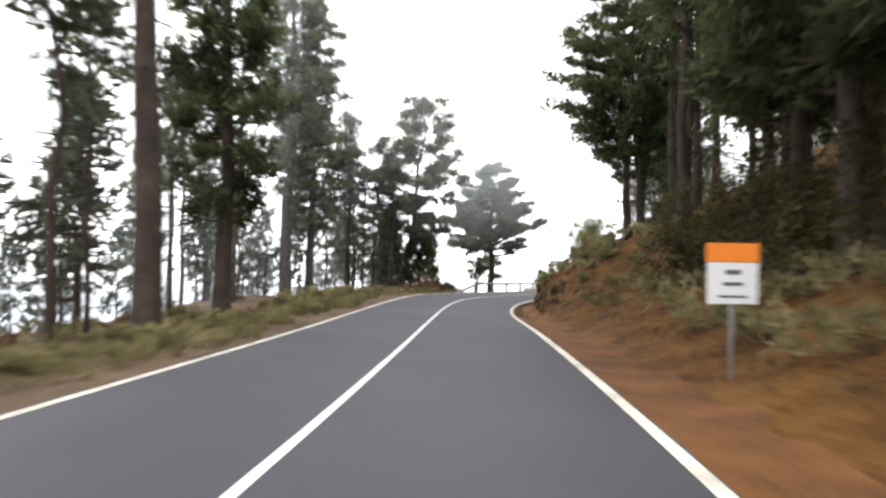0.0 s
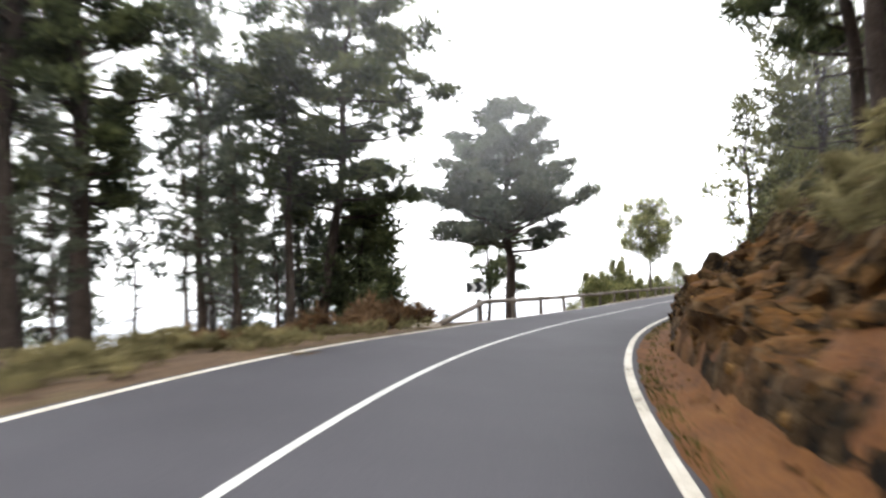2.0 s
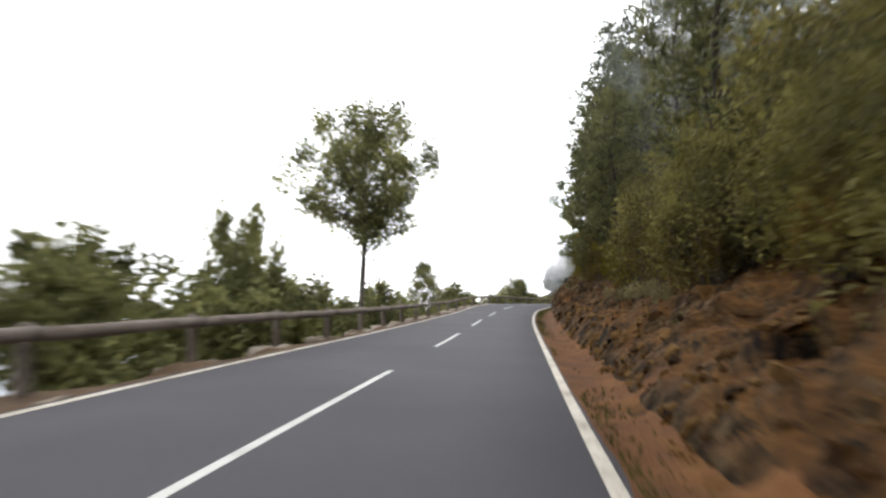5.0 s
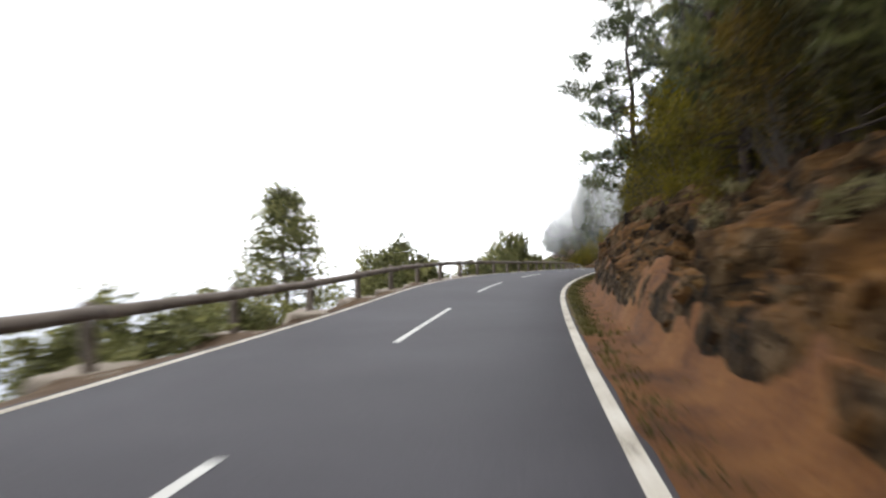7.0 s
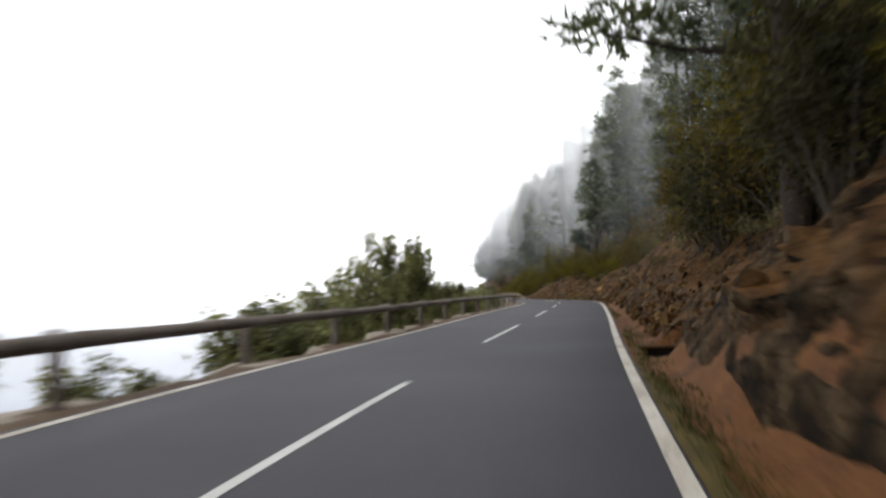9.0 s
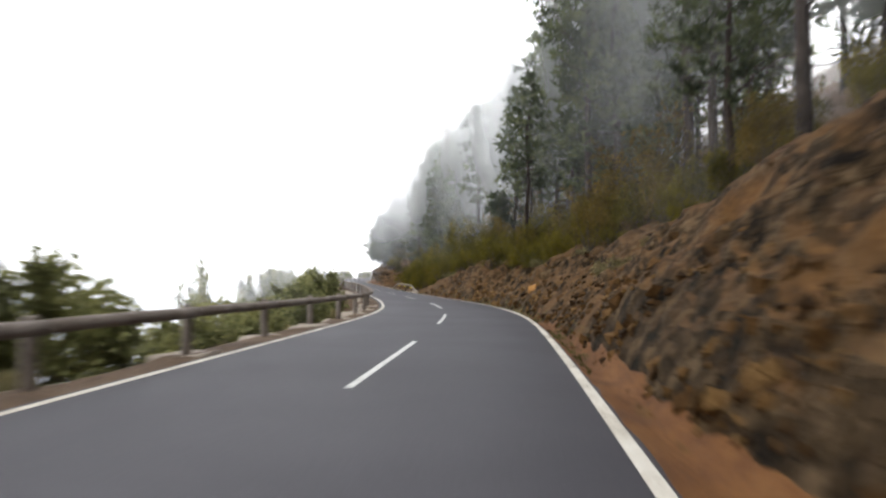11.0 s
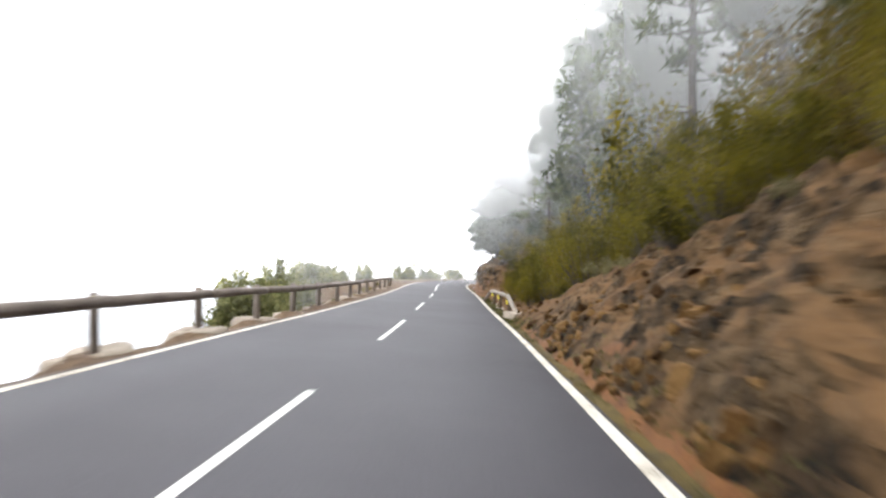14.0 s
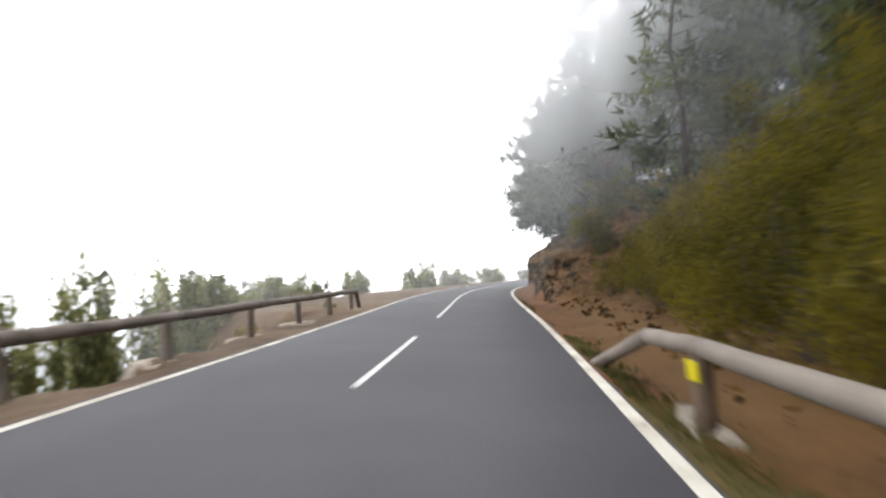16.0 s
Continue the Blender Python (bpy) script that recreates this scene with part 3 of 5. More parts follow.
def verge_lift(s, d):
    p = at(s, d)
    edge = knots(s, FOOT) - 0.1 - (0.75 if 246 < s < 274 else 0.0) + 0.5 * rough(p.x, p.y, 0, 1.1, 4)
    return hill(s, d) + 0.02 - 0.22 * max(0, d - edge)


v, f = strip(-40, 400, 0.4, [2.6, 2.85, 3.0, 3.12, 3.3, 3.5, 3.7, 3.85, 4.0, 4.15, 4.3, 4.45, 4.6, 4.8], verge_lift)
verge = tagged(new("verge", raw("verge", v, f, VERGE)), "strip of bare orange-brown soil beside the asphalt", "verge", kind="structure")
v, f = strip(-40, 54, 0.5, [-5.6, -5.2, -4.9, -4.6, -4.3, -4.0, -3.7, -3.4, -3.12, -2.8, -2.4], lambda s, d: hill(s, d) + 0.02 - 0.25 * max(0, -d - (2.9 if s < 40 else 3.4) - 0.5 * rough(s, d, 0, 1.8, 3)))
verge_left = tagged(new("verge_downhill", raw("verge_downhill", v, f, NEEDLE_SOIL)), "strip of brown soil and needles beside the asphalt", "verge", kind="structure")
cloud_verts, cloud_faces = [], []
cs = [-4200, -2000, -900, -400, -250, -160, -90, -40, 0, 40, 90, 140, 190, 240, 290, 350, 430, 560, 900, 2000, 4200]
for i, x in enumerate(cs):
    for j, y in enumerate(cs):
        cloud_verts.append((x, y, -19 + 1.2 * math.sin(x * 0.03 + y * 0.02) + 0.8 * math.sin(y * 0.05)))
        if i and j:
            a = (i - 1) * len(cs) + j - 1
            cloud_faces.append((a, a + len(cs), a + len(cs) + 1, a + 1))
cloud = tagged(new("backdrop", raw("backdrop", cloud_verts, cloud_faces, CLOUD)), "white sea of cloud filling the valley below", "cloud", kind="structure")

# moss that creeps from the bank's foot to the asphalt
for s0, s1, wide in ((118, 152, 0.2), (196, 243, 0.30), (241, 256, 0.5)):
    v, f = strip(s0, s1, 0.3, lambda s: [right_edge(s) + 0.10 + knots(s, [(s0, 0.05), (s0 + 4, wide), (s1 - 4, wide), (s1, 0.05)]) * q * (1 + 0.5 * rough(s, 7, 0, 1.1, 3)) for q in (0, 0.25, 0.5, 0.75, 1.0)],
                 lambda s, d: verge_lift(s, d) + 0.022 - 0.05 * max(0.0, d - right_edge(s) - 0.1 - wide * 0.8))
    tagged(new("moss", raw("moss", v, f, MOSS)), "yellow-green moss along the asphalt edge", "moss", kind="structure")

# ---- road markings ----
def marking(name, s0, s1, side, width, label, paint=PAINT):
    v, f = strip(s0, s1, 0.5, lambda s: [side(s) - width / 2, side(s), side(s) + width / 2], lambda s, q: 0.005)
    return tagged(new(name, raw(name, v, f, paint)), label, "road marking", kind="structure")


marking("edge_line", -40, 400, right_edge, 0.135, "worn cream-white painted edge line", EDGE_PAINT)
marking("edge_line", -40, 400, left_edge, 0.12, "worn cream-white painted edge line", EDGE_PAINT)
marking("centre_line", -40, 85.5, lambda s: 0.01, 0.10, "solid white centre line")
marking("centre_line", 269.1, 400, lambda s: 0.01, 0.10, "solid white centre line")
for k in range(14):
    a = 91.7 + 12.68 * k
    marking("centre_dash", a, a + 6.45, lambda s: 0.01, 0.10, "white painted centre dash")

# ---- plants ----
def tuft_cloud(rnd, centres, per, blades, length, width, up=0.35):
    """Needle tufts: thin three-cornered blades that spread from many points inside the given clumps."""
    verts, faces = [], []
    for c, rx, rz in centres:
        for _ in range(per):
            q = Vector((rnd.gauss(0, 0.47), rnd.gauss(0, 0.47), rnd.gauss(0, 0.47)))
            p = c + Vector((q.x * rx, q.y * rx, q.z * rz))
            for _ in range(blades):
                w = (q * 0.7 + Vector((rnd.gauss(0, 0.6), rnd.gauss(0, 0.6), rnd.gauss(up, 0.5)))).normalized()
                side = w.cross(Vector((rnd.gauss(0, 1), rnd.gauss(0, 1), rnd.gauss(0, 1)))).normalized() * width * rnd.uniform(0.7, 1.3)
                tip = p + w * length * rnd.uniform(0.7, 1.3)
                o = len(verts)
                verts += [p - side, p + side, tip]
                faces.append((o, o + 1, o + 2))
    return verts, faces


def leaf_cloud(rnd, centres, per, size, droop=0.0, fat=1.0):
    """Small pointed leaves scattered through the given clumps, thinning outwards."""
    verts, faces = [], []
    for c, rx, rz in centres:
        for _ in range(per):
            q = Vector((rnd.gauss(0, 0.6), rnd.gauss(0, 0.6), rnd.gauss(0, 0.6)))
            p = c + Vector((q.x * rx, q.y * rx, q.z * rz))
            w = (q + Vector((rnd.gauss(0, 0.7), rnd.gauss(0, 0.7), rnd.gauss(0.1 - droop, 0.6)))).normalized()
            side = w.cross(Vector((rnd.gauss(0, 1), rnd.gauss(0, 1), rnd.gauss(0, 1)))).normalized()
            l = size * rnd.uniform(0.6, 1.4)
            b = l * rnd.uniform(0.20, 0.32) * fat
            o = len(verts)
            verts += [p - side * b, p + side * b, p + w * l]
            faces.append((o, o + 1, o + 2))
    return verts, faces


def pine(seed, height, clear, spread_at, trunk_r, limbs, per, mat=PINE, lean=0.0, flat=0.5, stubs=6, shape="tall", label="", blade=(0.38, 0.052), bias=0.0):
    """A tall pine: tapered, slightly crooked trunk, rising limbs and clumps of needles with gaps between them."""
    rnd = random.Random(seed)
    tree = tagged(new("pine_tree"), label or "tall pine with a dark rough trunk and ragged dark green crown", "tree")
    bend = [Vector((rnd.gauss(0, 0.02) * height * (k / 7) + lean * k / 7, rnd.gauss(0, 0.015) * height * (k / 7), height * k / 7)) for k in range(8)]
    bend[0] = Vector((0, 0, -0.8))
    bend.insert(1, Vector((0, 0, 0.35)))
    radii = [trunk_r * 1.18, trunk_r * 1.06] + [trunk_r * (1.0 - 0.88 * (k / 7) ** 1.1) for k in range(1, 8)]
    part("trunk", raw("trunk", *tube(bend, radii, 10), BARK), tree, "dark rough bark")

    def stem(z):
        z = min(max(z, 0.4), height * 0.999)
        for a, b in zip(bend[:-1], bend[1:]):
            if a.z <= z <= b.z:
                return a.lerp(b, (z - a.z) / (b.z - a.z))
        return bend[-1]
    wood, clumps = [], []
    for i in range(limbs):
        u = (i + rnd.random()) / limbs
        z = clear + (height - clear) * u
        if shape == "tall":
            reach = spread_at * (1.0 - u) ** 0.6 * (0.45 + 0.55 * min(1, u * 4)) * rnd.uniform(0.55, 1.15)
        elif shape == "dome":
            reach = spread_at * (1.0 - u) ** 0.55 * min(1.0, 0.65 + u * 2.5) * rnd.uniform(0.6, 1.1)
        elif shape == "umbrella":
            reach = spread_at * (1 - abs(u - 0.45) ** 1.6 * 1.6) * rnd.uniform(0.55, 1.1)
        else:
            reach = spread_at * (1.05 - u) * rnd.uniform(0.7, 1.1)
        a = i * 2.4 + rnd.uniform(-0.6, 0.6)
        reach = max(reach * (1 + bias * math.cos(a)), 0.35)
        rise = reach * rnd.uniform(0.05, 0.45)
        p0 = stem(z)
        p2 = p0 + Vector((math.cos(a) * reach, math.sin(a) * reach, rise))
        p1 = p0.lerp(p2, 0.5) + Vector((0, 0, -0.06 * reach))
        r = max(0.018, trunk_r * 0.3 * (1 - 0.7 * u) * min(1, reach / 2))
        wood.append(tube([p0, p1, p2], [r, r * 0.7, r * 0.3], 4, False))
        n = max(1, int(reach / 0.75))
        for k in range(n):
            g = 0.35 + 0.65 * (k + 1) / n
            c = p0.lerp(p2, g) + Vector((rnd.gauss(0, 0.18), rnd.gauss(0, 0.18), rnd.gauss(0.12, 0.12))) * min(1.4, reach)
            size = rnd.uniform(0.42, 0.8) * (0.75 + 0.25 * min(reach, 3) / 3)
            clumps.append((c, size, size * flat * rnd.uniform(0.8, 1.3)))
    for i in range(stubs):
        z = rnd.uniform(0.35, 1.0) * clear
        a = rnd.uniform(0, 6.28)
        l = rnd.uniform(0.4, 1.5)
        p0 = stem(z)
        wood.append(tube([p0, p0 + Vector((math.cos(a) * l * 0.6, math.sin(a) * l * 0.6, 0.05)), p0 + Vector((math.cos(a) * l, math.sin(a) * l, -0.1 + rnd.uniform(-.2, .3)))], [0.035, 0.025, 0.01], 4, False))
    clumps.append((stem(height) + Vector((0, 0, 0.1)), 0.4, 0.5))
    tagged(part("branchwork", raw("branchwork", *merged(wood), BARK), tree, "bare dark limbs"), kind="stuff")
    part("crown", raw("crown", *tuft_cloud(rnd, clumps, per, 3, *blade), mat, False), tree, "clumps of long dark green needles")
    return tree


def bush(seed, wide, tall, mat, per, leaf, name="shrub", label="", clumps_n=14, ragged=0.5, needles=False):
    """A many-stemmed shrub with an uneven outline."""
    rnd = random.Random(seed)
    ob = tagged(new(name), label, "shrub")
    wood, clumps = [], []
    for i in range(clumps_n):
        a = rnd.uniform(0, 6.283)
        rr = wide * 0.5 * math.sqrt(rnd.random())
        z = tall * (0.16 + 0.80 * rnd.random() * (1 - 0.45 * (rr / (wide * 0.5)) ** 2))
        c = Vector((math.cos(a) * rr, math.sin(a) * rr, z))
        size = min(wide, tall) * rnd.uniform(0.13, 0.27)
        clumps.append((c, size, size * rnd.uniform(0.75, 1.15)))
        foot = Vector((c.x * 0.2, c.y * 0.2, -0.25))
        wood.append(tube([foot, foot.lerp(c, 0.55) + Vector((0, 0, tall * 0.05)), c], [0.03, 0.02, 0.008], 4, False))
        if rnd.random() < ragged:
            tip = c + Vector((rnd.gauss(0, 0.12) * wide, rnd.gauss(0, 0.12) * wide, size + rnd.uniform(0.05, 0.22) * tall))
            wood.append(tube([c, tip], [0.012, 0.004], 3, False))
            clumps.append((tip, size * 0.45, size * 0.6))
    high = max(q.z + rz * 0.9 for q, rx, rz in clumps)
    out = max(math.hypot(q.x, q.y) + rx * 0.8 for q, rx, rz in clumps)
    kz, kx = tall / high, wide * 0.5 / out
    clumps = [(Vector((q.x * kx, q.y * kx, q.z * kz)), rx * kx, rz * kz) for q, rx, rz in clumps]
    wood = [([Vector((q.x * kx, q.y * kx, q.z * kz)) for q in vs], fs) for vs, fs in wood]
    tagged(part("stemwork", raw("stemwork", *merged(wood), TWIG), ob, "thin grey stems"), kind="stuff")
    v, f = tuft_cloud(rnd, clumps, per, 3, leaf * 1.9, leaf * 0.2) if needles else leaf_cloud(rnd, clumps, per, leaf, fat=1.6 if mat == OLIVE else 1.0)
    part("foliage", raw("foliage", v, f, mat, False), ob)
    return ob


def put(ob, s, d, h=None, scale=1.0, spin=0.0, tilt=0.0, sink=0.0, tall=None):
    p = at(s, d, hill(s, d) if h is None else h)
    m = Matrix.Translation(p - Vector((0, 0, sink))) @ Euler((radians(tilt), 0, radians(spin))).to_matrix().to_4x4() @ Matrix.Diagonal((scale, scale, tall or scale, 1))
    return m


def place(ob, s, d, **k):
    ob.matrix_basis = put(ob, s, d, **k)
    return ob


def again(ob, s, d, label="", group="", **k):
    c = copy_thing(ob, put(ob, s, d, **k) @ Matrix.Diagonal([1 / q for q in ob.scale] + [1]))
    return tagged(c, label, group=group)


R = random.Random(7)
TALL = []

# pines that stand out beside the downhill edge
place(pine(1, 20, 9.0, 3.4, 0.31, 46, 44, label="thick-trunked tall pine close to the road's edge"), 11.7, -5.45, spin=20)
place(pine(2, 19, 3.6, 2.3, 0.33, 110, 46, label="straight pine with a dense dark crown beside the road"), 22.2, -7.6, spin=80)
place(pine(3, 24, 8.6, 3.2, 0.44, 80, 50, stubs=10, label="very tall thick-trunked pine on the forest edge"), 45.3, -14.6, spin=10)
place(pine(17, 22, 4.4, 3.5, 0.34, 100, 48, label="tall pine with a dense dark crown on the forest edge"), 46.9, -13.6, spin=140)
D1 = place(pine(4, 15.6, 4.8, 4.3, 0.25, 48, 54, lean=2.0, flat=0.4, shape="umbrella", label="pine with long ragged branches on the forest edge"), 53.2, -9.1, spin=0)
place(pine(5, 11.0, 4.4, 1.8, 0.20, 34, 30, label="pine with a ragged half-bare crown"), 51.7, -9.4, spin=60)
place(pine(6, 14.0, 4.8, 6.0, 0.35, 62, 78, mat=PINE_PALE, shape="dome", flat=0.34, lean=0.2, stubs=10, label="broad-crowned pine standing alone below the road"), 72.9, -8.3, spin=0, h=-1.3)
place(pine(7, 15.5, 7.2, 3.0, 0.19, 36, 50, flat=0.42, stubs=14, bias=0.75, label="slim pine with branches reaching out on one side"), 83.0, -14.0, spin=0)
place(pine(8, 29.0, 14.0, 3.3, 0.24, 70, 62, mat=PINE_PALE, stubs=22, label="thin half-dead pine with grey-green tufts"), 92.0, -31.0, spin=45)
place(pine(14, 18, 13.0, 1.4, 0.12, 18, 22, mat=RUSTY, stubs=8, label="dead pine with rust-brown needles below the road"), 90.0, -29.3, spin=15)
place(pine(15, 12.5, 6.5, 1.9, 0.13, 20, 30, mat=PINE_PALE, stubs=6, label="small pine on the slope below the road"), 71.0, -21.0, spin=15)
place(pine(9, 22, 16.0, 2.2, 0.16, 24, 30, mat=PINE_PALE, stubs=10, label="sparse pine far below the road"), 77.0, -33.0, spin=5)

place(pine(11, 6.4, 0.5, 2.3, 0.11, 52, 48, label="bushy low pine on the forest edge"), 55.2, -8.4, spin=5)

DENSE = place(pine(16, 14, 3.2, 2.2, 0.2, 44, 24, stubs=8, mat=PINE_PALE, label="dense dark pine inside the forest edge"), 51.0, -12.6, spin=5)
for s, d, k in ((54.5, -14.2, 1.0), (49.0, -9.5, 0.5), (46.0, -9.0, 0.45), (52.5, -10.5, 0.5), (55.0, -11.2, 0.55), (43.0, -10.4, 0.45), (57.5, -16.8, 1.05), (61.0, -20.0, 0.95), (56.2, -12.2, 0.75), (44.0, -19.0, 0.7), (47.0, -22.0, 0.75), (50.0, -20.0, 0.65), (41.0, -18.0, 0.7), (38.0, -20.0, 0.7), (54.0, -22.5, 0.7), (34.5, -17.5, 0.62), (30.0, -19.0, 0.65), (47.5, -17.6, 0.55)):
    again(DENSE, s, d, scale=k, spin=s * 31)

# broad-crowned pines at the top of the cutting
G1 = place(pine(10, 19, 4.6, 5.4, 0.27, 46, 50, flat=0.45, stubs=8, lean=-1.2, label="broad-crowned dark pine above the cutting"), 48.5, 9.1, spin=15)
again(G1, 54.6, 9.8, scale=0.95, spin=10, tilt=-2)
again(G1, 47.6, 9.9, scale=0.9, spin=40)

SHADE = place(pine(18, 13, 3.4, 3.4, 0.26, 60, 60, flat=0.6, stubs=8, label="dense dark pine close above the road"), 15.5, 9.4, spin=25)
for s, d, k in ((11.5, 8.6, 1.0), (12.5, 11.5, 1.1), (18.5, 12.5, 1.1), (8.0, 9.8, 1.0), (22.0, 12.4, 1.1), (4.0, 8.4, 0.9), (26.0, 13.4, 1.1), (29.5, 15.0, 1.15)):
    again(SHADE, s, d, scale=k, spin=s * 61)

# pines that lean out over the bank
place(pine(12, 16, 2.6, 5.2, 0.24, 46, 60, flat=0.55, stubs=6, lean=-0.6, shape="dome", blade=(0.27, 0.036), label="dense pine leaning out over the rocky bank"), 152.5, 5.6, spin=0)
BENT = place(pine(13, 8.6, 0.9, 3.5, 0.17, 46, 32, flat=0.5, stubs=4, shape="dome", mat=PINE_PALE, label="low spreading pine on top of the rock at the bend"), 289.0, 5.7, spin=30)
for s, d, k in ((295.5, 6.0, 1.05), (302, 6.2, 1.15), (310, 6.0, 1.25), (286.5, 7.6, 1.1), (293.5, 10.0, 1.55), (299.0, 14.0, 1.75), (292.0, 13.5, 1.6)):
    again(BENT, s, d, scale=k, spin=s * 7)
for s, d, k in ((27.5, 9.8, 1.0), (30.5, 10.6, 1.08), (34.0, 11.8, 1.0), (40.5, 11.4, 0.95)):
    TALL.append((s, d, k))

# the pine wood below the road
W = [pine(20 + i, hgt, clr, spr, r, lim, 13, mat=mt, blade=(0.5, 0.08), stubs=st, label="slender pine in the wood below the road") for i, (hgt, clr, spr, r, lim, st, mt) in enumerate([
    (15, 8.5, 1.8, 0.15, 26, 18, PINE), (13, 6.5, 1.8, 0.12, 26, 18, PINE_PALE), (17, 10.0, 2.3, 0.19, 28, 18, PINE), (8.5, 2.2, 1.6, 0.10, 30, 8, PINE_PALE)])]
spots = [(14.5, -9.2), (17.0, -9.6), (12.0, -12.5), (21.0, -12.2), (25.0, -14.5), (30.0, -13.2), (34.0, -12.0), (38.0, -16.5), (33.0, -20.0), (26.0, -21.5), (41.0, -20.5), (49.0, -16.5), (52.5, -13.5), (54.0, -19.0), (45, -26), (36, -27), (29, -30), (20, -27), (12, -24), (50, -30), (56, -26), (40, -35), (24, -38), (60, -34), (15, -17), (7, -13), (3, -10), (52, -38), (33, -42), (45, -44), (56.0, -11.5), (47.5, -19.5), (43.5, -17.0), (39.5, -23), (58.0, -17.0), (60.5, -22.5), (55, -31), (35, -15.5), (28.5, -17.5), (48.5, -23.5), (31, -24.5), (22, -17), (62, -28), (42, -30), (26, -26)]
for i, (s, d) in enumerate(spots):
    src = W[i % 4] if i < 30 else W[(3, 3, 1, 3, 0)[i % 5]]
    k = dict(scale=R.uniform(0.85, 1.12), spin=R.uniform(0, 360), tilt=R.uniform(-2, 2))
    if i < 4:
        place(src, s, d, **k)
        tagged(src, group="pines in the wood")
    else:
        again(src, s, d, group="pines in the wood", **k)

# the pine wood on the hillside above the road
FAR, placed = [], set()
H = [pine(40 + i, hgt, clr, spr, r, lim, 12, mat=mt, stubs=st, flat=0.6, blade=(0.45, 0.07), label="tall pine on the hillside above the road") for i, (hgt, clr, spr, r, lim, st, mt) in enumerate([
    (17, 6.0, 3.0, 0.22, 46, 12, PINE), (14, 3.0, 2.6, 0.17, 48, 8, PINE), (19, 8.5, 3.2, 0.25, 46, 14, PINE), (12, 1.6, 2.4, 0.14, 48, 6, PINE)])]
LIGHT = [pine(46 + i, h, c, 2.7, 0.18, 50, 15, mat=PINE_OLIVE, stubs=10, flat=0.6, blade=(0.42, 0.062), label="olive-green pine close above the road") for i, (h, c) in enumerate(((14, 2.6), (12, 1.8)))]
spots = [(49.3, 9.9), (51.5, 12.4), (57.6, 11.3), (45.0, 12.5), (66.6, 9.6), (59.0, 12.0), (62.0, 13.5), (77.7, 6.0), (18.0, 9.5), (12.0, 10.2), (24.0, 11.5), (8.0, 12.0), (3.0, 9.0), (14.5, 13.5), (20.5, 15.0), (38.5, 13.5), (17, 12), (27, 16)]
s = -4.0
while s < 345:
    for row, (near, far) in enumerate(((11, 16), (17, 25), (26, 38))):
        if (s > 66 or row > 0) and R.random() < (0.95 if s > 62 else 0.28):
            spots.append((s + R.uniform(-2.2, 2.2), R.uniform(near, far) - (2.5 if row == 0 and s > 66 else 0)))
    s += 4.6
spots += [(96, 8.0), (104, 8.4), (106.5, 6.3), (110, 6.4), (113.5, 6.2), (118, 6.6), (121, 6.2), (123, 8.8), (128, 7.6), (136, 8.6), (146, 8.4), (158, 9.0), (166, 8.2), (174, 8.8), (181, 8.0), (189, 8.6), (197, 9.2), (211.5, 8.9), (218.6, 7.3), (219.2, 10.6), (225, 9.6), (262, 9.5), (266, 11), (258, 12), (271, 10.5), (275, 9), (279, 11.5), (268, 14), (260, 16), (274, 15), (253, 10.5), (256, 14), (284, 9.0), (290, 8.6), (294, 9.6), (299, 8.4), (304, 9.5), (314, 7.5), (320, 6.0), (326, 6.4)]
for i, (s, d) in enumerate(spots):
    src = H[(i * 7 + int(d)) % 4] if i >= 4 else H[i]
    if 66 < s < 126 and d < 15 and i >= 4:
        src = LIGHT[i % 2]
    size = R.uniform(0.8, 1.15) * (knots(d, [(6, 0.45), (9, 0.6), (14, 0.85), (20, 1.0)]) if s > 276 else knots(d, [(6, 0.85), (10, 1.0)]))
    k = dict(scale=size, spin=R.uniform(0, 360), tilt=R.uniform(-2, 2), sink=0.3)
    if i < 4:
        place(src, s, d, **k)
        tagged(src, group="pines on the hillside")
    elif src.name not in placed and src in LIGHT:
        placed.add(src.name)
        place(src, s, d, **k)
        tagged(src, group="pines on the hillside")
    elif d > 16:
        FAR.append((src, put(src, s, d, **k)))
    else:
        again(src, s, d, group="pines on the hillside", **k)
wood_rnd = random.Random(83)
for s, near, far, step in ((116, 8.5, 14, 3.4), (150, 9, 15, 3.6), (198, 9.5, 16, 1.9), (210, 10, 14, 1.7), (240, 9.5, 20, 1.5), (256, 8.8, 13, 2.3), (262, 11, 18, 2.1)):
    for k in range(13):
        q, d = s + (k + wood_rnd.uniform(-0.4, 0.4)) * step, wood_rnd.uniform(near, far)
        src = H[3 if s == 210 else (3, 1, 0, 3, 2)[k % 5]]
        m = dict(scale=wood_rnd.uniform(0.8, 1.1) * (1.35 if s == 210 else 1.0), spin=wood_rnd.uniform(0, 360), tilt=wood_rnd.uniform(-2, 2), sink=0.3)
        if d > 12:
            FAR.append((src, put(src, q, d, **m)))
        else:
            again(src, q, d, group="pines on the hillside", **m)


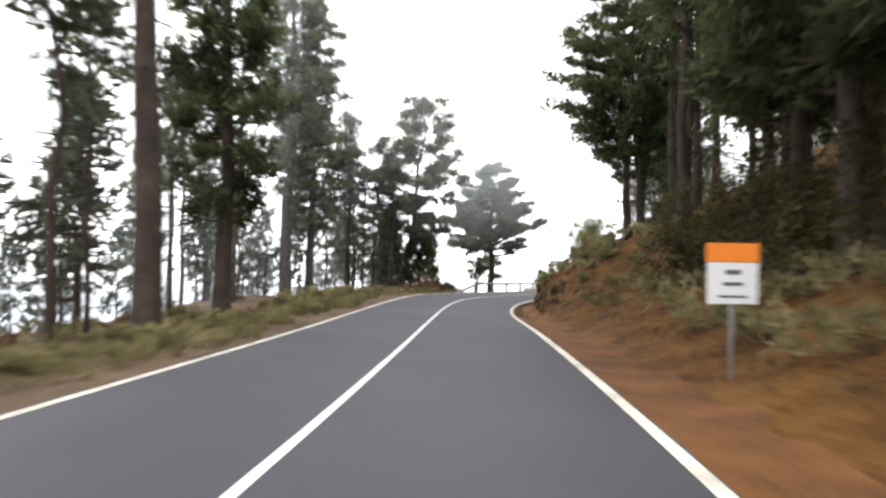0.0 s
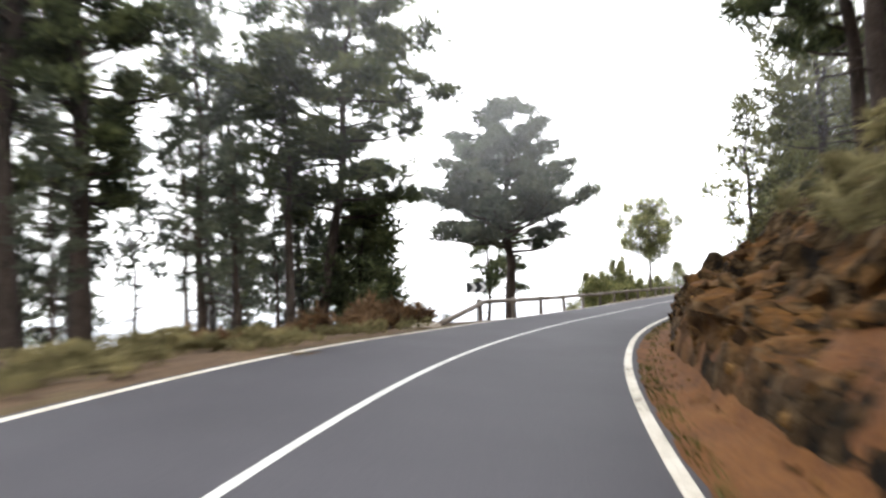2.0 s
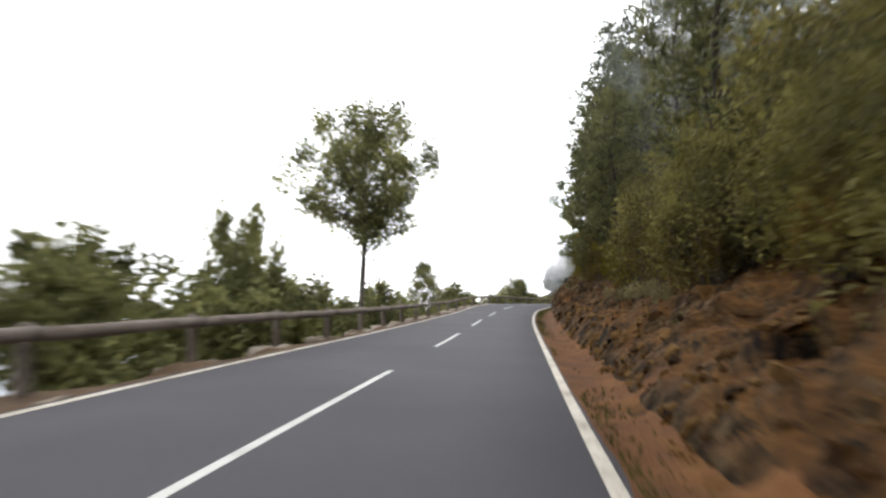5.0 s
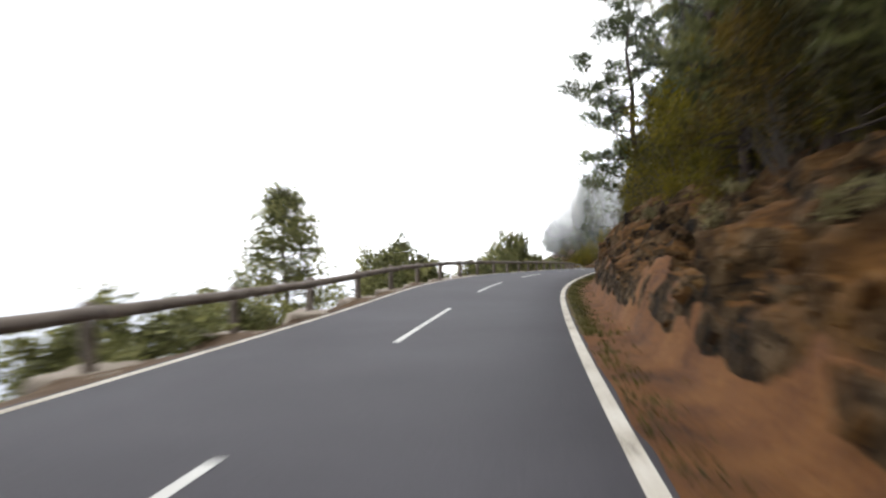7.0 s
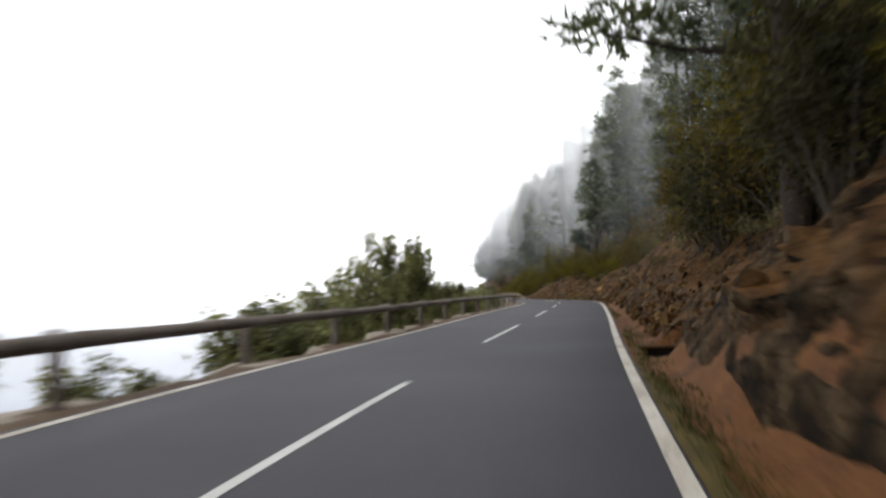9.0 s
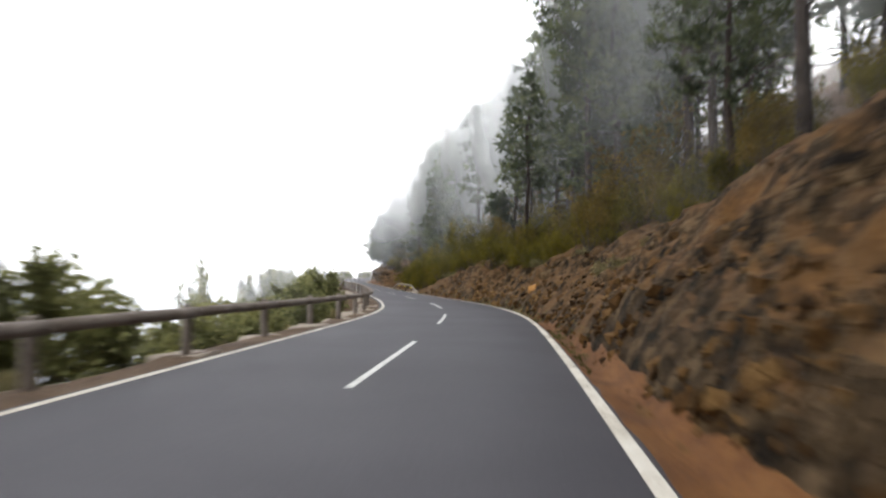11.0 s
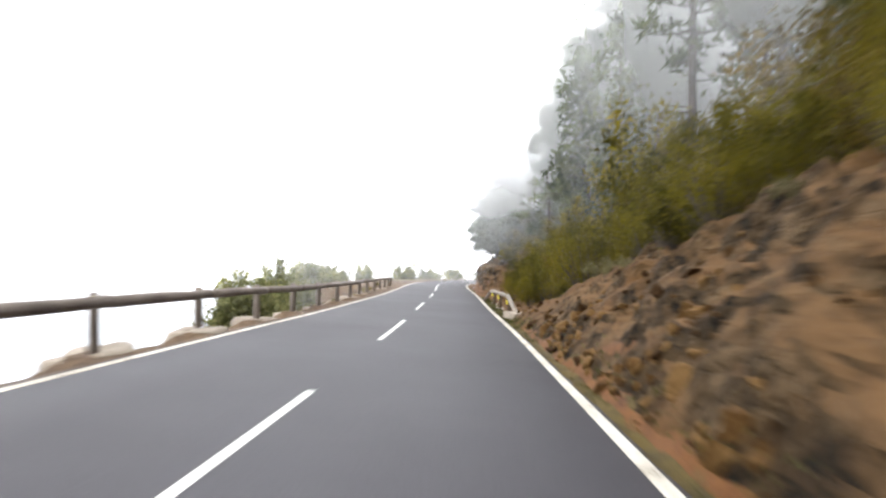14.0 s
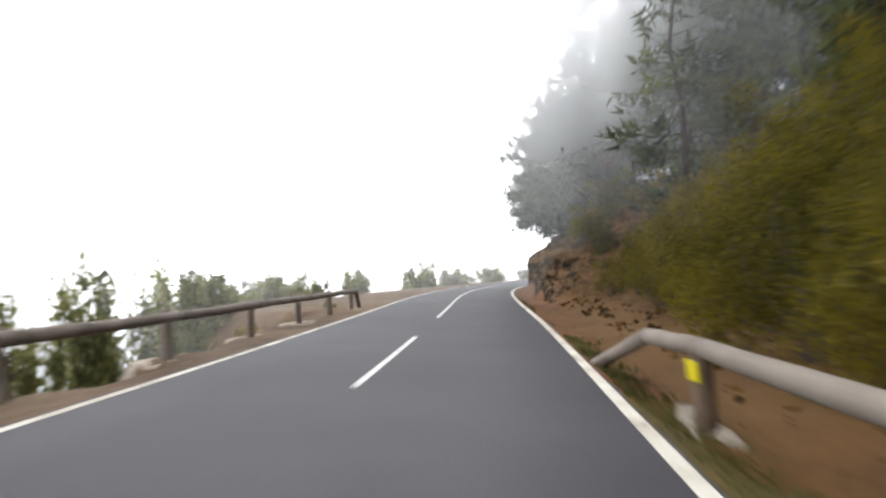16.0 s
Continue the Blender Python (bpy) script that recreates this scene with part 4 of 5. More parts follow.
def far_wood(trees):
    """The rows that stand behind, joined: trunks, limbs and every third tuft of their crowns, a little larger."""
    co, mats, count = [], [], 0
    quads = []
    for src, m in trees:
        m = np.array(m)
        for piece in src.children:
            me = piece.data
            p = np.empty(len(me.vertices) * 3)
            me.vertices.foreach_get("co", p)
            p = p.reshape(-1, 3)
            if piece.name.startswith("crown"):
                tufts = p.reshape(-1, 3, 3)[::3]
                mid = tufts.mean(axis=1, keepdims=True)
                p = (mid + (tufts - mid) * 1.6).reshape(-1, 3)
                made = (np.arange(len(p)).reshape(-1, 3) + count).tolist()
            else:
                made = [tuple(v + count for v in q.vertices) for q in me.polygons]
            co.append(p @ m[:3, :3].T + m[:3, 3])
            quads += made
            mats += [1 if piece.name.startswith("crown") else 0] * len(made)
            count += len(p)
    me = raw("pine_wood", np.concatenate(co).tolist(), quads, BARK, False)
    me.materials.append(PINE)
    me.polygons.foreach_set("material_index", mats)
    tagged(new("pine_wood", me), "dark pine wood higher up the hillside", "wood", kind="stuff")


far_wood(FAR)
for s, d, k in TALL:
    again(H[2], s, d, group="pines on the hillside", scale=k, spin=s * 50, sink=0.3)
place(pine(60, 4.2, 1.6, 1.1, 0.06, 16, 26, mat=PINE_PALE, label="young thin pine on the bank"), 228.1, 7.9, spin=10)


# the young leafy tree behind the rail
def young_tree():
    rnd = random.Random(77)
    tree = tagged(new("leafy_tree"), "young round-crowned leafy tree behind the wooden rail", "tree")
    part("trunk", raw("trunk", *tube([Vector((0, 0, -1.0)), Vector((0.02, 0, 1.5)), Vector((0.1, 0.05, 3.6)), Vector((0.05, 0.1, 6.5))], [0.13, 0.10, 0.085, 0.03], 8), TWIG), tree, "slim grey trunk")
    wood, clumps = [], []
    for i in range(46):
        a = i * 2.4
        u = (i + 0.5) / 46
        z = 4.1 + 4.5 * u
        reach = 2.7 * math.sin(math.pi * min(0.12 + 0.86 * u, 1)) ** 0.75 * rnd.uniform(0.45, 1.08)
        p0 = Vector((0.08, 0.05, 3.5 + 2.4 * u))
        p2 = Vector((math.cos(a) * reach, math.sin(a) * reach, z + rnd.uniform(-0.2, 0.5)))
        wood.append(tube([p0, p0.lerp(p2, 0.5) + Vector((0, 0, -0.15)), p2], [0.035, 0.022, 0.008], 4, False))
        for g in (0.65, 1.0):
            clumps.append((p0.lerp(p2, g) + Vector((rnd.gauss(0, .15), rnd.gauss(0, .15), rnd.gauss(0, .15))), rnd.uniform(0.25, 0.42), rnd.uniform(0.3, 0.5)))
    tagged(part("branchwork", raw("branchwork", *merged(wood), TWIG), tree, "thin spreading branches"), kind="stuff")
    part("crown", raw("crown", *leaf_cloud(rnd, clumps, 190, 0.13, fat=1.4), OLIVE, False), tree, "small olive-green leaves")
    return tree


place(young_tree(), 106.2, -5.3, scale=1.26)

# a young open tree beyond the rail
def open_tree():
    rnd = random.Random(78)
    tree = tagged(new("leafy_tree"), "small open-branched tree growing below the wooden rail", "tree")
    part("trunk", raw("trunk", *tube([Vector((0, 0, -1.0)), Vector((0.05, 0, 1.5)), Vector((-0.05, 0.05, 3.2)), Vector((0, 0, 5.4))], [0.12, 0.09, 0.06, 0.02], 7), TWIG), tree, "slim grey trunk")
    wood, clumps = [], []
    for i in range(34):
        a = i * 2.4
        u = (i + 0.5) / 34
        z = 0.8 + 4.6 * u
        reach = (2.1 * (1 - u) ** 0.8 + 0.25) * rnd.uniform(0.6, 1.1)
        p0 = Vector((0, 0, 0.5 + 4.5 * u))
        p2 = Vector((math.cos(a) * reach, math.sin(a) * reach, z + rnd.uniform(-0.1, 0.4)))
        wood.append(tube([p0, p2], [0.025, 0.006], 4, False))
        for g in (0.6, 1.0):
            clumps.append((p0.lerp(p2, g), rnd.uniform(0.22, 0.42), rnd.uniform(0.18, 0.32)))
    tagged(part("branchwork", raw("branchwork", *merged(wood), TWIG), tree, "thin branches"), kind="stuff")
    part("crown", raw("crown", *leaf_cloud(rnd, clumps, 150, 0.12, fat=1.4), OLIVE, False), tree, "sparse grey-green leaves")
    return tree


place(open_tree(), 128.6, -6.1, h=-1.55, scale=0.9)

# shrubs: a few shapes, each used again at other sizes
S_OLIVE = [bush(100 + i, 2.6, 2.2, OLIVE, 84, 0.11, label="olive-green leafy bush below the wooden rail", clumps_n=36, ragged=0.8) for i in range(3)]
S_HEATH = [bush(110 + i, 2.8, 3.0, HEATH, 104, 0.10, label="dark green heath shrub on the bank", clumps_n=26, ragged=0.6) for i in range(3)]
S_FRESH = [bush(120 + i, 2.2, 1.9, FRESH, 130, 0.074, label="yellow-green leafy shrub on the bank", clumps_n=20, ragged=0.5) for i in range(3)]
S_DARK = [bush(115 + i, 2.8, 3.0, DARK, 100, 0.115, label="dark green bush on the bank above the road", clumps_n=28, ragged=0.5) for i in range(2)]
S_BIG = [bush(125 + i, 3.4, 3.0, FRESH, 150, 0.078, label="large yellow-green bush on the bank", clumps_n=36, ragged=0.6) for i in range(2)]
S_BROWN = [bush(145 + i, 3.0, 3.2, BROWN, 110, 0.10, label="tall brown-olive heath shrub on the bank", clumps_n=34, ragged=0.6) for i in range(3)]
S_DRY = [bush(130 + i, 1.9, 0.8, DRY, 30, 0.12, label="low dry grey-green scrub on the slope", clumps_n=14, ragged=0.5, needles=True) for i in range(2)]
S_RUST = [bush(140 + i, 1.4, 0.7, RUSTY, 20, 0.15, label="rust-brown dead bracken on the forest floor", clumps_n=12, ragged=0.5, needles=True) for i in range(2)]
used = set()


def shrub(kind, s, d, tall, h=None, group="shrubs", wide=None):
    src = R.choice(kind)
    own = {id(S_OLIVE): 2.2, id(S_HEATH): 3.0, id(S_FRESH): 1.9, id(S_BIG): 3.0, id(S_DARK): 3.0, id(S_BROWN): 3.2, id(S_DRY): 0.8, id(S_RUST): 0.7}[id(kind)]
    k = tall / own
    m = dict(h=h, scale=(wide or 1.0) * k, tall=k, spin=R.uniform(0, 360))
    if src.name in used:
        again(src, s, d, group=group, **m)
    else:
        used.add(src.name)
        place(src, s, d, **m)
        tagged(src, group=group)


# below the rail: (along, out, top above the road, wide)
for s, d, top, wide in [(85.1, -5.6, 2.3, 1.0), (88.5, -6.2, 2.0, 1.2), (92.6, -5.4, 3.6, 0.7), (94.5, -5.4, 2.0, 1.0), (98.0, -5.5, 1.7, 1.0), (78.5, -5.4, 0.3, 0.9), (90.5, -5.6, 1.6, 1.1), (101, -5.6, 1.2, 1.1), (108, -5.6, 1.3, 1.0), (112, -5.5, 1.9, 1.0), (118, -5.4, 0.8, 1.2), (122.5, -5.5, 0.6, 1.2), (125.5, -6.4, 0.5, 1.2), (145.2, -7.4, 2.0, 1.7), (143.2, -7.0, 1.4, 1.5), (147.0, -7.2, 1.6, 1.5), (146, -6.6, 0.5, 1.3), (152, -6.5, 0.1, 1.2), (157.5, -6.0, 1.0, 1.3), (160.5, -6.0, 1.3, 1.2), (164, -6.4, 2.0, 1.0), (167.8, -6.2, 3.5, 0.9), (171.9, -5.7, 3.4, 0.9), (175.5, -6.0, 2.2, 0.9), (180, -6.2, 1.6, 1.0), (184, -6.0, 1.6, 1.2),
                        (190, -6.2, 0.7, 1.2), (196, -6.4, 0.6, 1.3), (200, -6.2, 1.0, 1.2), (204, -6.2, 1.3, 1.1), (208, -6.0, 1.7, 1.0), (212, -6.4, 1.6, 1.1), (216, -6.8, 1.3, 0.9), (220, -7.2, 1.2, 1.0), (237, -16.0, 2.6, 1.2), (223, -6.5, 0.5, 1.2), (243, -6.2, 0.9, 1.2), (249, -7.0, 0.7, 1.1), (254, -7.8, 0.9, 1.0), (260, -8.4, 1.1, 1.2), (265, -10.5, 1.3, 1.0), (269.7, -14.5, 1.3, 1.1), (272, -12.0, 2.1, 1.1), (276, -11.0, 2.0, 1.2), (281, -11.5, 1.8, 1.3), (287, -12.0, 1.5, 1.2), (293, -12.5, 1.7, 1.2), (299, -12.8, 1.8, 1.1), (306, -12.4, 2.0, 1.1), (314, -10.5, 2.6, 1.3), (318, -9.0, 1.6, 1.5), (324, -8.6, 1.5, 1.6), (332, -8.0, 1.5, 1.6), (340, -7.8, 1.6, 1.6)]:
    g = hill(s, d)
    shrub(S_OLIVE, s, d, top - g, group="bushes below the rail", wide=wide * (1.2 if s < 120 else 1.0) * min(1.0, 2.6 / (top - g)))

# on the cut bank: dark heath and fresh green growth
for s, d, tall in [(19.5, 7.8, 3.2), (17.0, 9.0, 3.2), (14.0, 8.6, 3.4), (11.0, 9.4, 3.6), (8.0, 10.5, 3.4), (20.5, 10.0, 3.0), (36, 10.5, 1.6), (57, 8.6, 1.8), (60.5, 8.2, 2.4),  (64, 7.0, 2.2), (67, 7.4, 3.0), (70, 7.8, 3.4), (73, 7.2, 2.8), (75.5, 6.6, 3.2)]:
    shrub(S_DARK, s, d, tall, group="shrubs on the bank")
KINDS = {"BROWN": (S_BROWN, 3.2, 3), "HEATH": (S_HEATH, 3.0, 3), "FRESH": (S_FRESH, 1.9, 3), "DRY": (S_DRY, 0.8, 6), "RUST": (S_RUST, 0.7, 4)}
UNDER = {"BROWN": [], "HEATH": [], "FRESH": [], "DRY": [], "RUST": []}


def undergrowth(kind, s, d, tall):
    """Joins one more shrub to the thicket that stands behind the first row."""
    sources, own, every = KINDS[kind]
    src = R.choice(sources)
    k = tall / own
    me = [q for q in src.children if q.name.startswith("foliage")][0].data
    m = np.array(Matrix.Translation(at(s, d, hill(s, d))) @ Matrix.Rotation(R.uniform(0, 6.28), 4, 'Z') @ Matrix.Scale(k, 4))
    co = np.empty(len(me.vertices) * 3)
    me.vertices.foreach_get("co", co)
    leaves = co.reshape(-1, 3, 3)[::every]
    mid = leaves.mean(axis=1, keepdims=True)
    co = (mid + (leaves - mid) * 1.3).reshape(-1, 3)
    UNDER[kind].append(co @ m[:3, :3].T + m[:3, 3])


s = 77.0
while s < 345:
    for near, far, low, high, odds in ((6.0, 7.4, 1.6, 3.2, 0.8), (7.6, 10.0, 2.4, 4.6, 0.9), (10.5, 15.0, 2.5, 4.5, 0.6)):
        if R.random() < odds:
            d = R.uniform(near, far) + (0.8 if knots(s, BANK) > 3 else 0) + (1.4 if 160 < s < 200 else 0)
            fresh = R.random() < (0.85 if s > 190 and d < 10.5 else 0.65)
            tall = R.uniform(low, high) * (0.62 if fresh else 1.0) * (0.95 if s > 196 and near < 7 else 1.0)
            if near < 7 and s < 285:
                shrub(S_FRESH if fresh else S_HEATH, s + R.uniform(-1, 1), d, tall, group="shrubs on the bank")
            else:
                undergrowth("FRESH" if fresh else "HEATH", s + R.uniform(-1, 1), d, tall)
    s += 1.75
for s, d, tall in [(251, 6.3, 2.4), (254, 6.6, 3.0), (257, 6.0, 2.6), (260, 6.6, 3.2), (263, 6.0, 2.8), (266.5, 6.3, 2.6), (270, 6.6, 2.6)]:
    d -= 1.0 if s < 259 else 0.0
    shrub(S_BIG, s, d + 0.6, tall, group="shrubs on the bank")
    shrub(S_FRESH, s + 1.2, d - 0.2, tall * 0.62, group="shrubs on the bank")
    shrub(S_BIG, s + 0.6, d + 2.6, tall * 1.25, group="shrubs on the bank")
for s in range(204, 246, 3):
    shrub(S_BIG if s % 2 else S_FRESH, s + R.uniform(-0.8, 0.8), R.uniform(6.0, 7.6), R.uniform(1.6, 2.6) * (1.25 if s > 236 else 1.0), group="shrubs on the bank")
for s in range(118, 166, 2):
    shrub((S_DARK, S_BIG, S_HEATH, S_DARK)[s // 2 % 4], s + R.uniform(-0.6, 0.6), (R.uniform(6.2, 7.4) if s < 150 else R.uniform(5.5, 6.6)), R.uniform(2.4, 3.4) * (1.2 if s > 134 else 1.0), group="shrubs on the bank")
    undergrowth("FRESH" if s % 4 else "HEATH", s, R.uniform(8.0, 9.5), R.uniform(3.6, 5.4))
for s in range(200, 250, 2):
    undergrowth("FRESH", s, R.uniform(7.8, 10.0), R.uniform(3.4, 5.0) if s > 238 else R.uniform(1.6, 2.6))
for s in range(78, 104, 2):
    shrub(S_BROWN, s + R.uniform(-0.6, 0.6), R.uniform(6.4, 7.6), R.uniform(3.0, 4.4), group="shrubs on the bank")
    undergrowth("BROWN", s, R.uniform(8.0, 9.5), R.uniform(4.2, 6.0))
# dead bracken and a dark bush round the foot of the rail's first log
for s, d, tall in ((50.6, -5.3, 0.8), (52.0, -6.2, 1.1), (53.6, -5.6, 0.9), (54.4, -6.6, 1.3)):
    shrub(S_RUST, s, d, tall, group="dead bracken")
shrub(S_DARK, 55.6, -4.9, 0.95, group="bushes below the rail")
# low scrub on the open slopes
for s, d, tall in [(33.5, 6.6, 0.8), (35.5, 7.2, 1.0), (37.0, 6.5, 0.9), (39.5, 7.3, 1.1), (41.5, 6.6, 0.6), (30.5, 7.2, 0.9), (28.0, 6.0, 0.6), (24.5, 5.6, 0.5),
                   (25.0, -6.2, 0.8), (27.5, -6.9, 1.1), (29.5, -6.1, 1.0), (31.5, -6.7, 1.1), (33.5, -6.0, 0.8), (36.0, -6.8, 1.0), (22.0, -5.6, 0.7), (18.5, -6.0, 0.9), (15.5, -5.6, 0.9), (16.5, -7.2, 1.1), (39.0, -6.4, 0.8), (42.0, -6.6, 0.8)]:
    shrub(S_DRY, s, d, tall * 0.58, group="scrub on the slope", wide=1.25)
edge_rnd = random.Random(61)
for k in range(26):
    s = 6.0 + k * 1.5
    shrub(S_DRY, s, -4.15 - edge_rnd.uniform(0.0, 0.9), edge_rnd.uniform(0.22, 0.46), group="scrub on the slope", wide=1.5)
for i in range(70):
    undergrowth("DRY", R.uniform(2, 46), R.uniform(5.2, 11.0), R.uniform(0.3, 0.75))
for i in range(110):
    undergrowth("DRY" if R.random() < 0.72 else "RUST", R.uniform(1, 52), -R.uniform(4.9, 13.0), R.uniform(0.25, 0.6))
for i in range(170):
    undergrowth("DRY", R.uniform(0, 50), -R.uniform(3.3, 5.2), R.uniform(0.16, 0.36))
for i in range(8):
    undergrowth("RUST", R.uniform(48, 58), -R.uniform(4.9, 7.5), R.uniform(0.4, 0.9))
for i in range(50):
    undergrowth("DRY", R.uniform(72, 240), R.uniform(4.8, 7.0), R.uniform(0.25, 0.5))
for i in range(70):
    s = R.uniform(58, 280)
    undergrowth("DRY", s, knots(s, POSTS) - R.uniform(0.6, 1.5), R.uniform(0.2, 0.5))
for kind, mat, name, lab in (("BROWN", BROWN, "thicket", "brown-olive heath thicket under the hillside pines"), ("HEATH", HEATH, "thicket", "dark green heath thicket under the hillside pines"), ("FRESH", FRESH, "thicket", "yellow-green thicket under the hillside pines"),
                             ("DRY", DRY, "low_scrub", "low dry grey-green scrub scattered on the slopes"), ("RUST", RUSTY, "bracken", "rust-brown dead bracken on the forest floor")):
    co = np.concatenate(UNDER[kind])
    leaves = np.arange(len(co)).reshape(-1, 3)
    tagged(new(name, raw(name, co.tolist(), leaves.tolist(), mat, False)), lab, name.replace("_", " "), kind="stuff")


# grass along the asphalt's uphill edge
def grass_strip():
    rnd = random.Random(5)
    verts, faces = [], []
    for i in range(26000):
        s = rnd.uniform(20, 285) if rnd.random() < 0.62 else (rnd.uniform(238, 263) if rnd.random() < 0.5 else rnd.uniform(118, 150))
        d = right_edge(s) + 0.17 + abs(rnd.gauss(0, 0.22))
        mossy = 238 < s < 263 or 118 < s < 150
        if d > 3.9 or (not mossy and noise.noise(Vector((s * 0.12, d, 0))) < -0.05):
            continue
        p = at(s, d, hill(s, d))
        a = rnd.uniform(0, 6.283)
        l = rnd.uniform(0.03, 0.10)
        side = Vector((math.cos(a), math.sin(a), 0)) * 0.018
        o = len(verts)
        verts += [p - side, p + side, p + Vector((rnd.gauss(0, 0.03), rnd.gauss(0, 0.03), l))]
        faces.append((o, o + 1, o + 2))
    tagged(new("grass", raw("grass", verts, faces, GRASS, False)), "short yellow-green grass along the asphalt edge", "grass", kind="stuff")


grass_strip()


# ---- rocks ----
def boulder(seed, size, mat, fine=3):
    bm = bmesh.new()
    bmesh.ops.create_icosphere(bm, subdivisions=fine, radius=1.0)
    rnd = random.Random(seed)
    o = Vector((rnd.uniform(0, 50), rnd.uniform(0, 50), rnd.uniform(0, 50)))
    cuts = [(Vector((rnd.gauss(0, 1), rnd.gauss(0, 1), rnd.gauss(0, 1))).normalized(), rnd.uniform(0.4, 0.8)) for _ in range(9)]
    for v in bm.verts:
        for n, dist in cuts:
            over = v.co.dot(n) - dist
            if over > 0:
                v.co -= n * over * 0.9
        v.co *= 1 + 0.14 * noise.fractal(v.co * 1.7 + o, 1.0, 2.0, 4)
    for v in bm.verts:
        v.co = Vector((v.co.x * size[0], v.co.y * size[1], v.co.z * size[2]))
    return from_bm("boulder", bm, mat, fine > 2)


shapes = [boulder(i, (1.0, 0.8, 0.62), ROCKS) for i in range(7)]
rock_rnd = random.Random(31)
for i in range(130):
    s = rock_rnd.uniform(34, 292)
    rocky = knots(s, ROCK)
    if rock_rnd.random() > rocky + 0.1 or 236 < s < 279 or 112 < s < 152 or s < 66:
        continue
    foot = knots(s, FOOT)
    low = rock_rnd.random() < 0.3
    d = foot + (rock_rnd.uniform(0.05, 0.6) if low else rock_rnd.uniform(0.3, 2.6))
    k = rock_rnd.uniform(0.10, 0.2) if low else rock_rnd.uniform(0.18, 0.5) * (0.6 if s > 195 else 1.0)
    ob = tagged(new("boulder", rock_rnd.choice(shapes)), "grey-brown volcanic boulder set in the cut bank", "rock", group="boulders in the bank")
    ob.matrix_basis = Matrix.Translation(at(s, d - overhang(s, d), hill(s, d) - k * (0.15 if low else 0.5))) @ Euler([rock_rnd.uniform(-0.5, 0.5), rock_rnd.uniform(-0.5, 0.5), rock_rnd.uniform(0, 6.28)]).to_matrix().to_4x4() @ Matrix.Diagonal((k, k * rock_rnd.uniform(0.7, 1.2), k * rock_rnd.uniform(0.7, 1.1), 1))
for s, d, k, lab in [(204.4, 4.45, 0.5, "ochre-yellow block of rock in the bank"), (203.9, 4.6, 0.42, "ochre-yellow block of rock in the bank"), (44.0, 5.4, 0.55, "ochre-stained rock in the cutting"), (45.1, 5.7, 0.4, "ochre-stained rock in the cutting")]:
    ob = tagged(new("boulder", boulder(90 + int(s * 10), (1, 0.7, 0.7), OCHRE)), lab, "rock")
    ob.matrix_basis = Matrix.Translation(at(s, d - overhang(s, d) - (0.12 if s > 100 else -0.1), hill(s, d) - k * (0.2 if s > 100 else 0.5))) @ Euler((0.4, 0.5, s)).to_matrix().to_4x4() @ Matrix.Diagonal((k, k, k, 1))


for s, d, k in ((79.6, 6.0, 0.3), (80.6, 6.5, 0.2), (81.8, 6.2, 0.16)):
    ob = tagged(new("boulder", boulder(300 + int(s), (1, 0.75, 0.6), PALE_ROCK)), "pale weathered boulder on top of the bank", "rock")
    ob.matrix_basis = Matrix.Translation(at(s, d - overhang(s, d), hill(s, d) + k * 0.1)) @ Euler((0.2, 0.1, s)).to_matrix().to_4x4() @ Matrix.Diagonal((k, k, k, 1))


SCREE = [(28, 0.0), (36, 0.25), (62, 0.3), (76, 0.3), (86, 0.35), (108, 0.4), (115, 0.05), (150, 0.05), (160, 0.5), (200, 0.5), (206, 0.6), (230, 0.6), (236, 0.15), (244, 0.05), (276, 0.2), (282, 0.5), (292, 0.5)]


def rubble():
    rnd = random.Random(9)
    loose = [boulder(200 + i, (1.0, 0.85, 0.65), STONES, 2) for i in range(14)]
    singles = 0
    verts, faces = [], []
    ico = [Vector(q).normalized() for q in ((1, 0, .6), (-.3, .95, .4), (-.8, -.5, .5), (.3, -.9, .3), (0, .1, 1), (.1, 0, -1), (.7, .7, -.3))]
    tri = [(0, 6, 4), (6, 1, 4), (1, 2, 4), (2, 3, 4), (3, 0, 4), (0, 5, 6), (6, 5, 1), (1, 5, 2), (2, 5, 3), (3, 5, 0)]
    for i in range(21000):
        s = rnd.uniform(28, 292)
        thick = knots(s, SCREE)
        if rnd.random() > thick:
            continue
        foot = knots(s, FOOT)
        d = foot - 0.15 + abs(rnd.gauss(0, 0.8)) if rnd.random() < 0.9 else rnd.uniform(3.1, foot)
        if noise.noise(Vector((s * 0.7, d * 0.9, 3))) < -0.12:
            continue
        k = rnd.uniform(0.03, 0.08) + 0.13 * rnd.random() ** 5
        if d < foot:
            k *= 0.35
        p = at(s, d - overhang(s, d), hill(s, d) + k * 0.05)
        q = Euler((rnd.uniform(0, 6), rnd.uniform(0, 6), rnd.uniform(0, 6))).to_matrix()
        if k > 0.068 and singles < 290 and (78 < s < 104 or 196 < s < 234):
            singles += 1
            part("stone", rnd.choice(loose), hillside, "", Matrix.Translation(p) @ q.to_4x4() @ Matrix.Scale(k * 1.15, 4))
            continue
        o = len(verts)
        w = [rnd.uniform(0.7, 1.4) for _ in ico]
        flat = rnd.uniform(0.5, 0.9)
        verts += [p + q @ Vector((c.x * k * e, c.y * k * e, c.z * k * e * flat)) for c, e in zip(ico, w)]
        faces += [tuple(a + o for a in t) for t in tri]
    tagged(new("rubble", raw("rubble", verts, faces, STONES, False)), "loose brown stones lying on the cut bank", "stones", kind="stuff")


rubble()


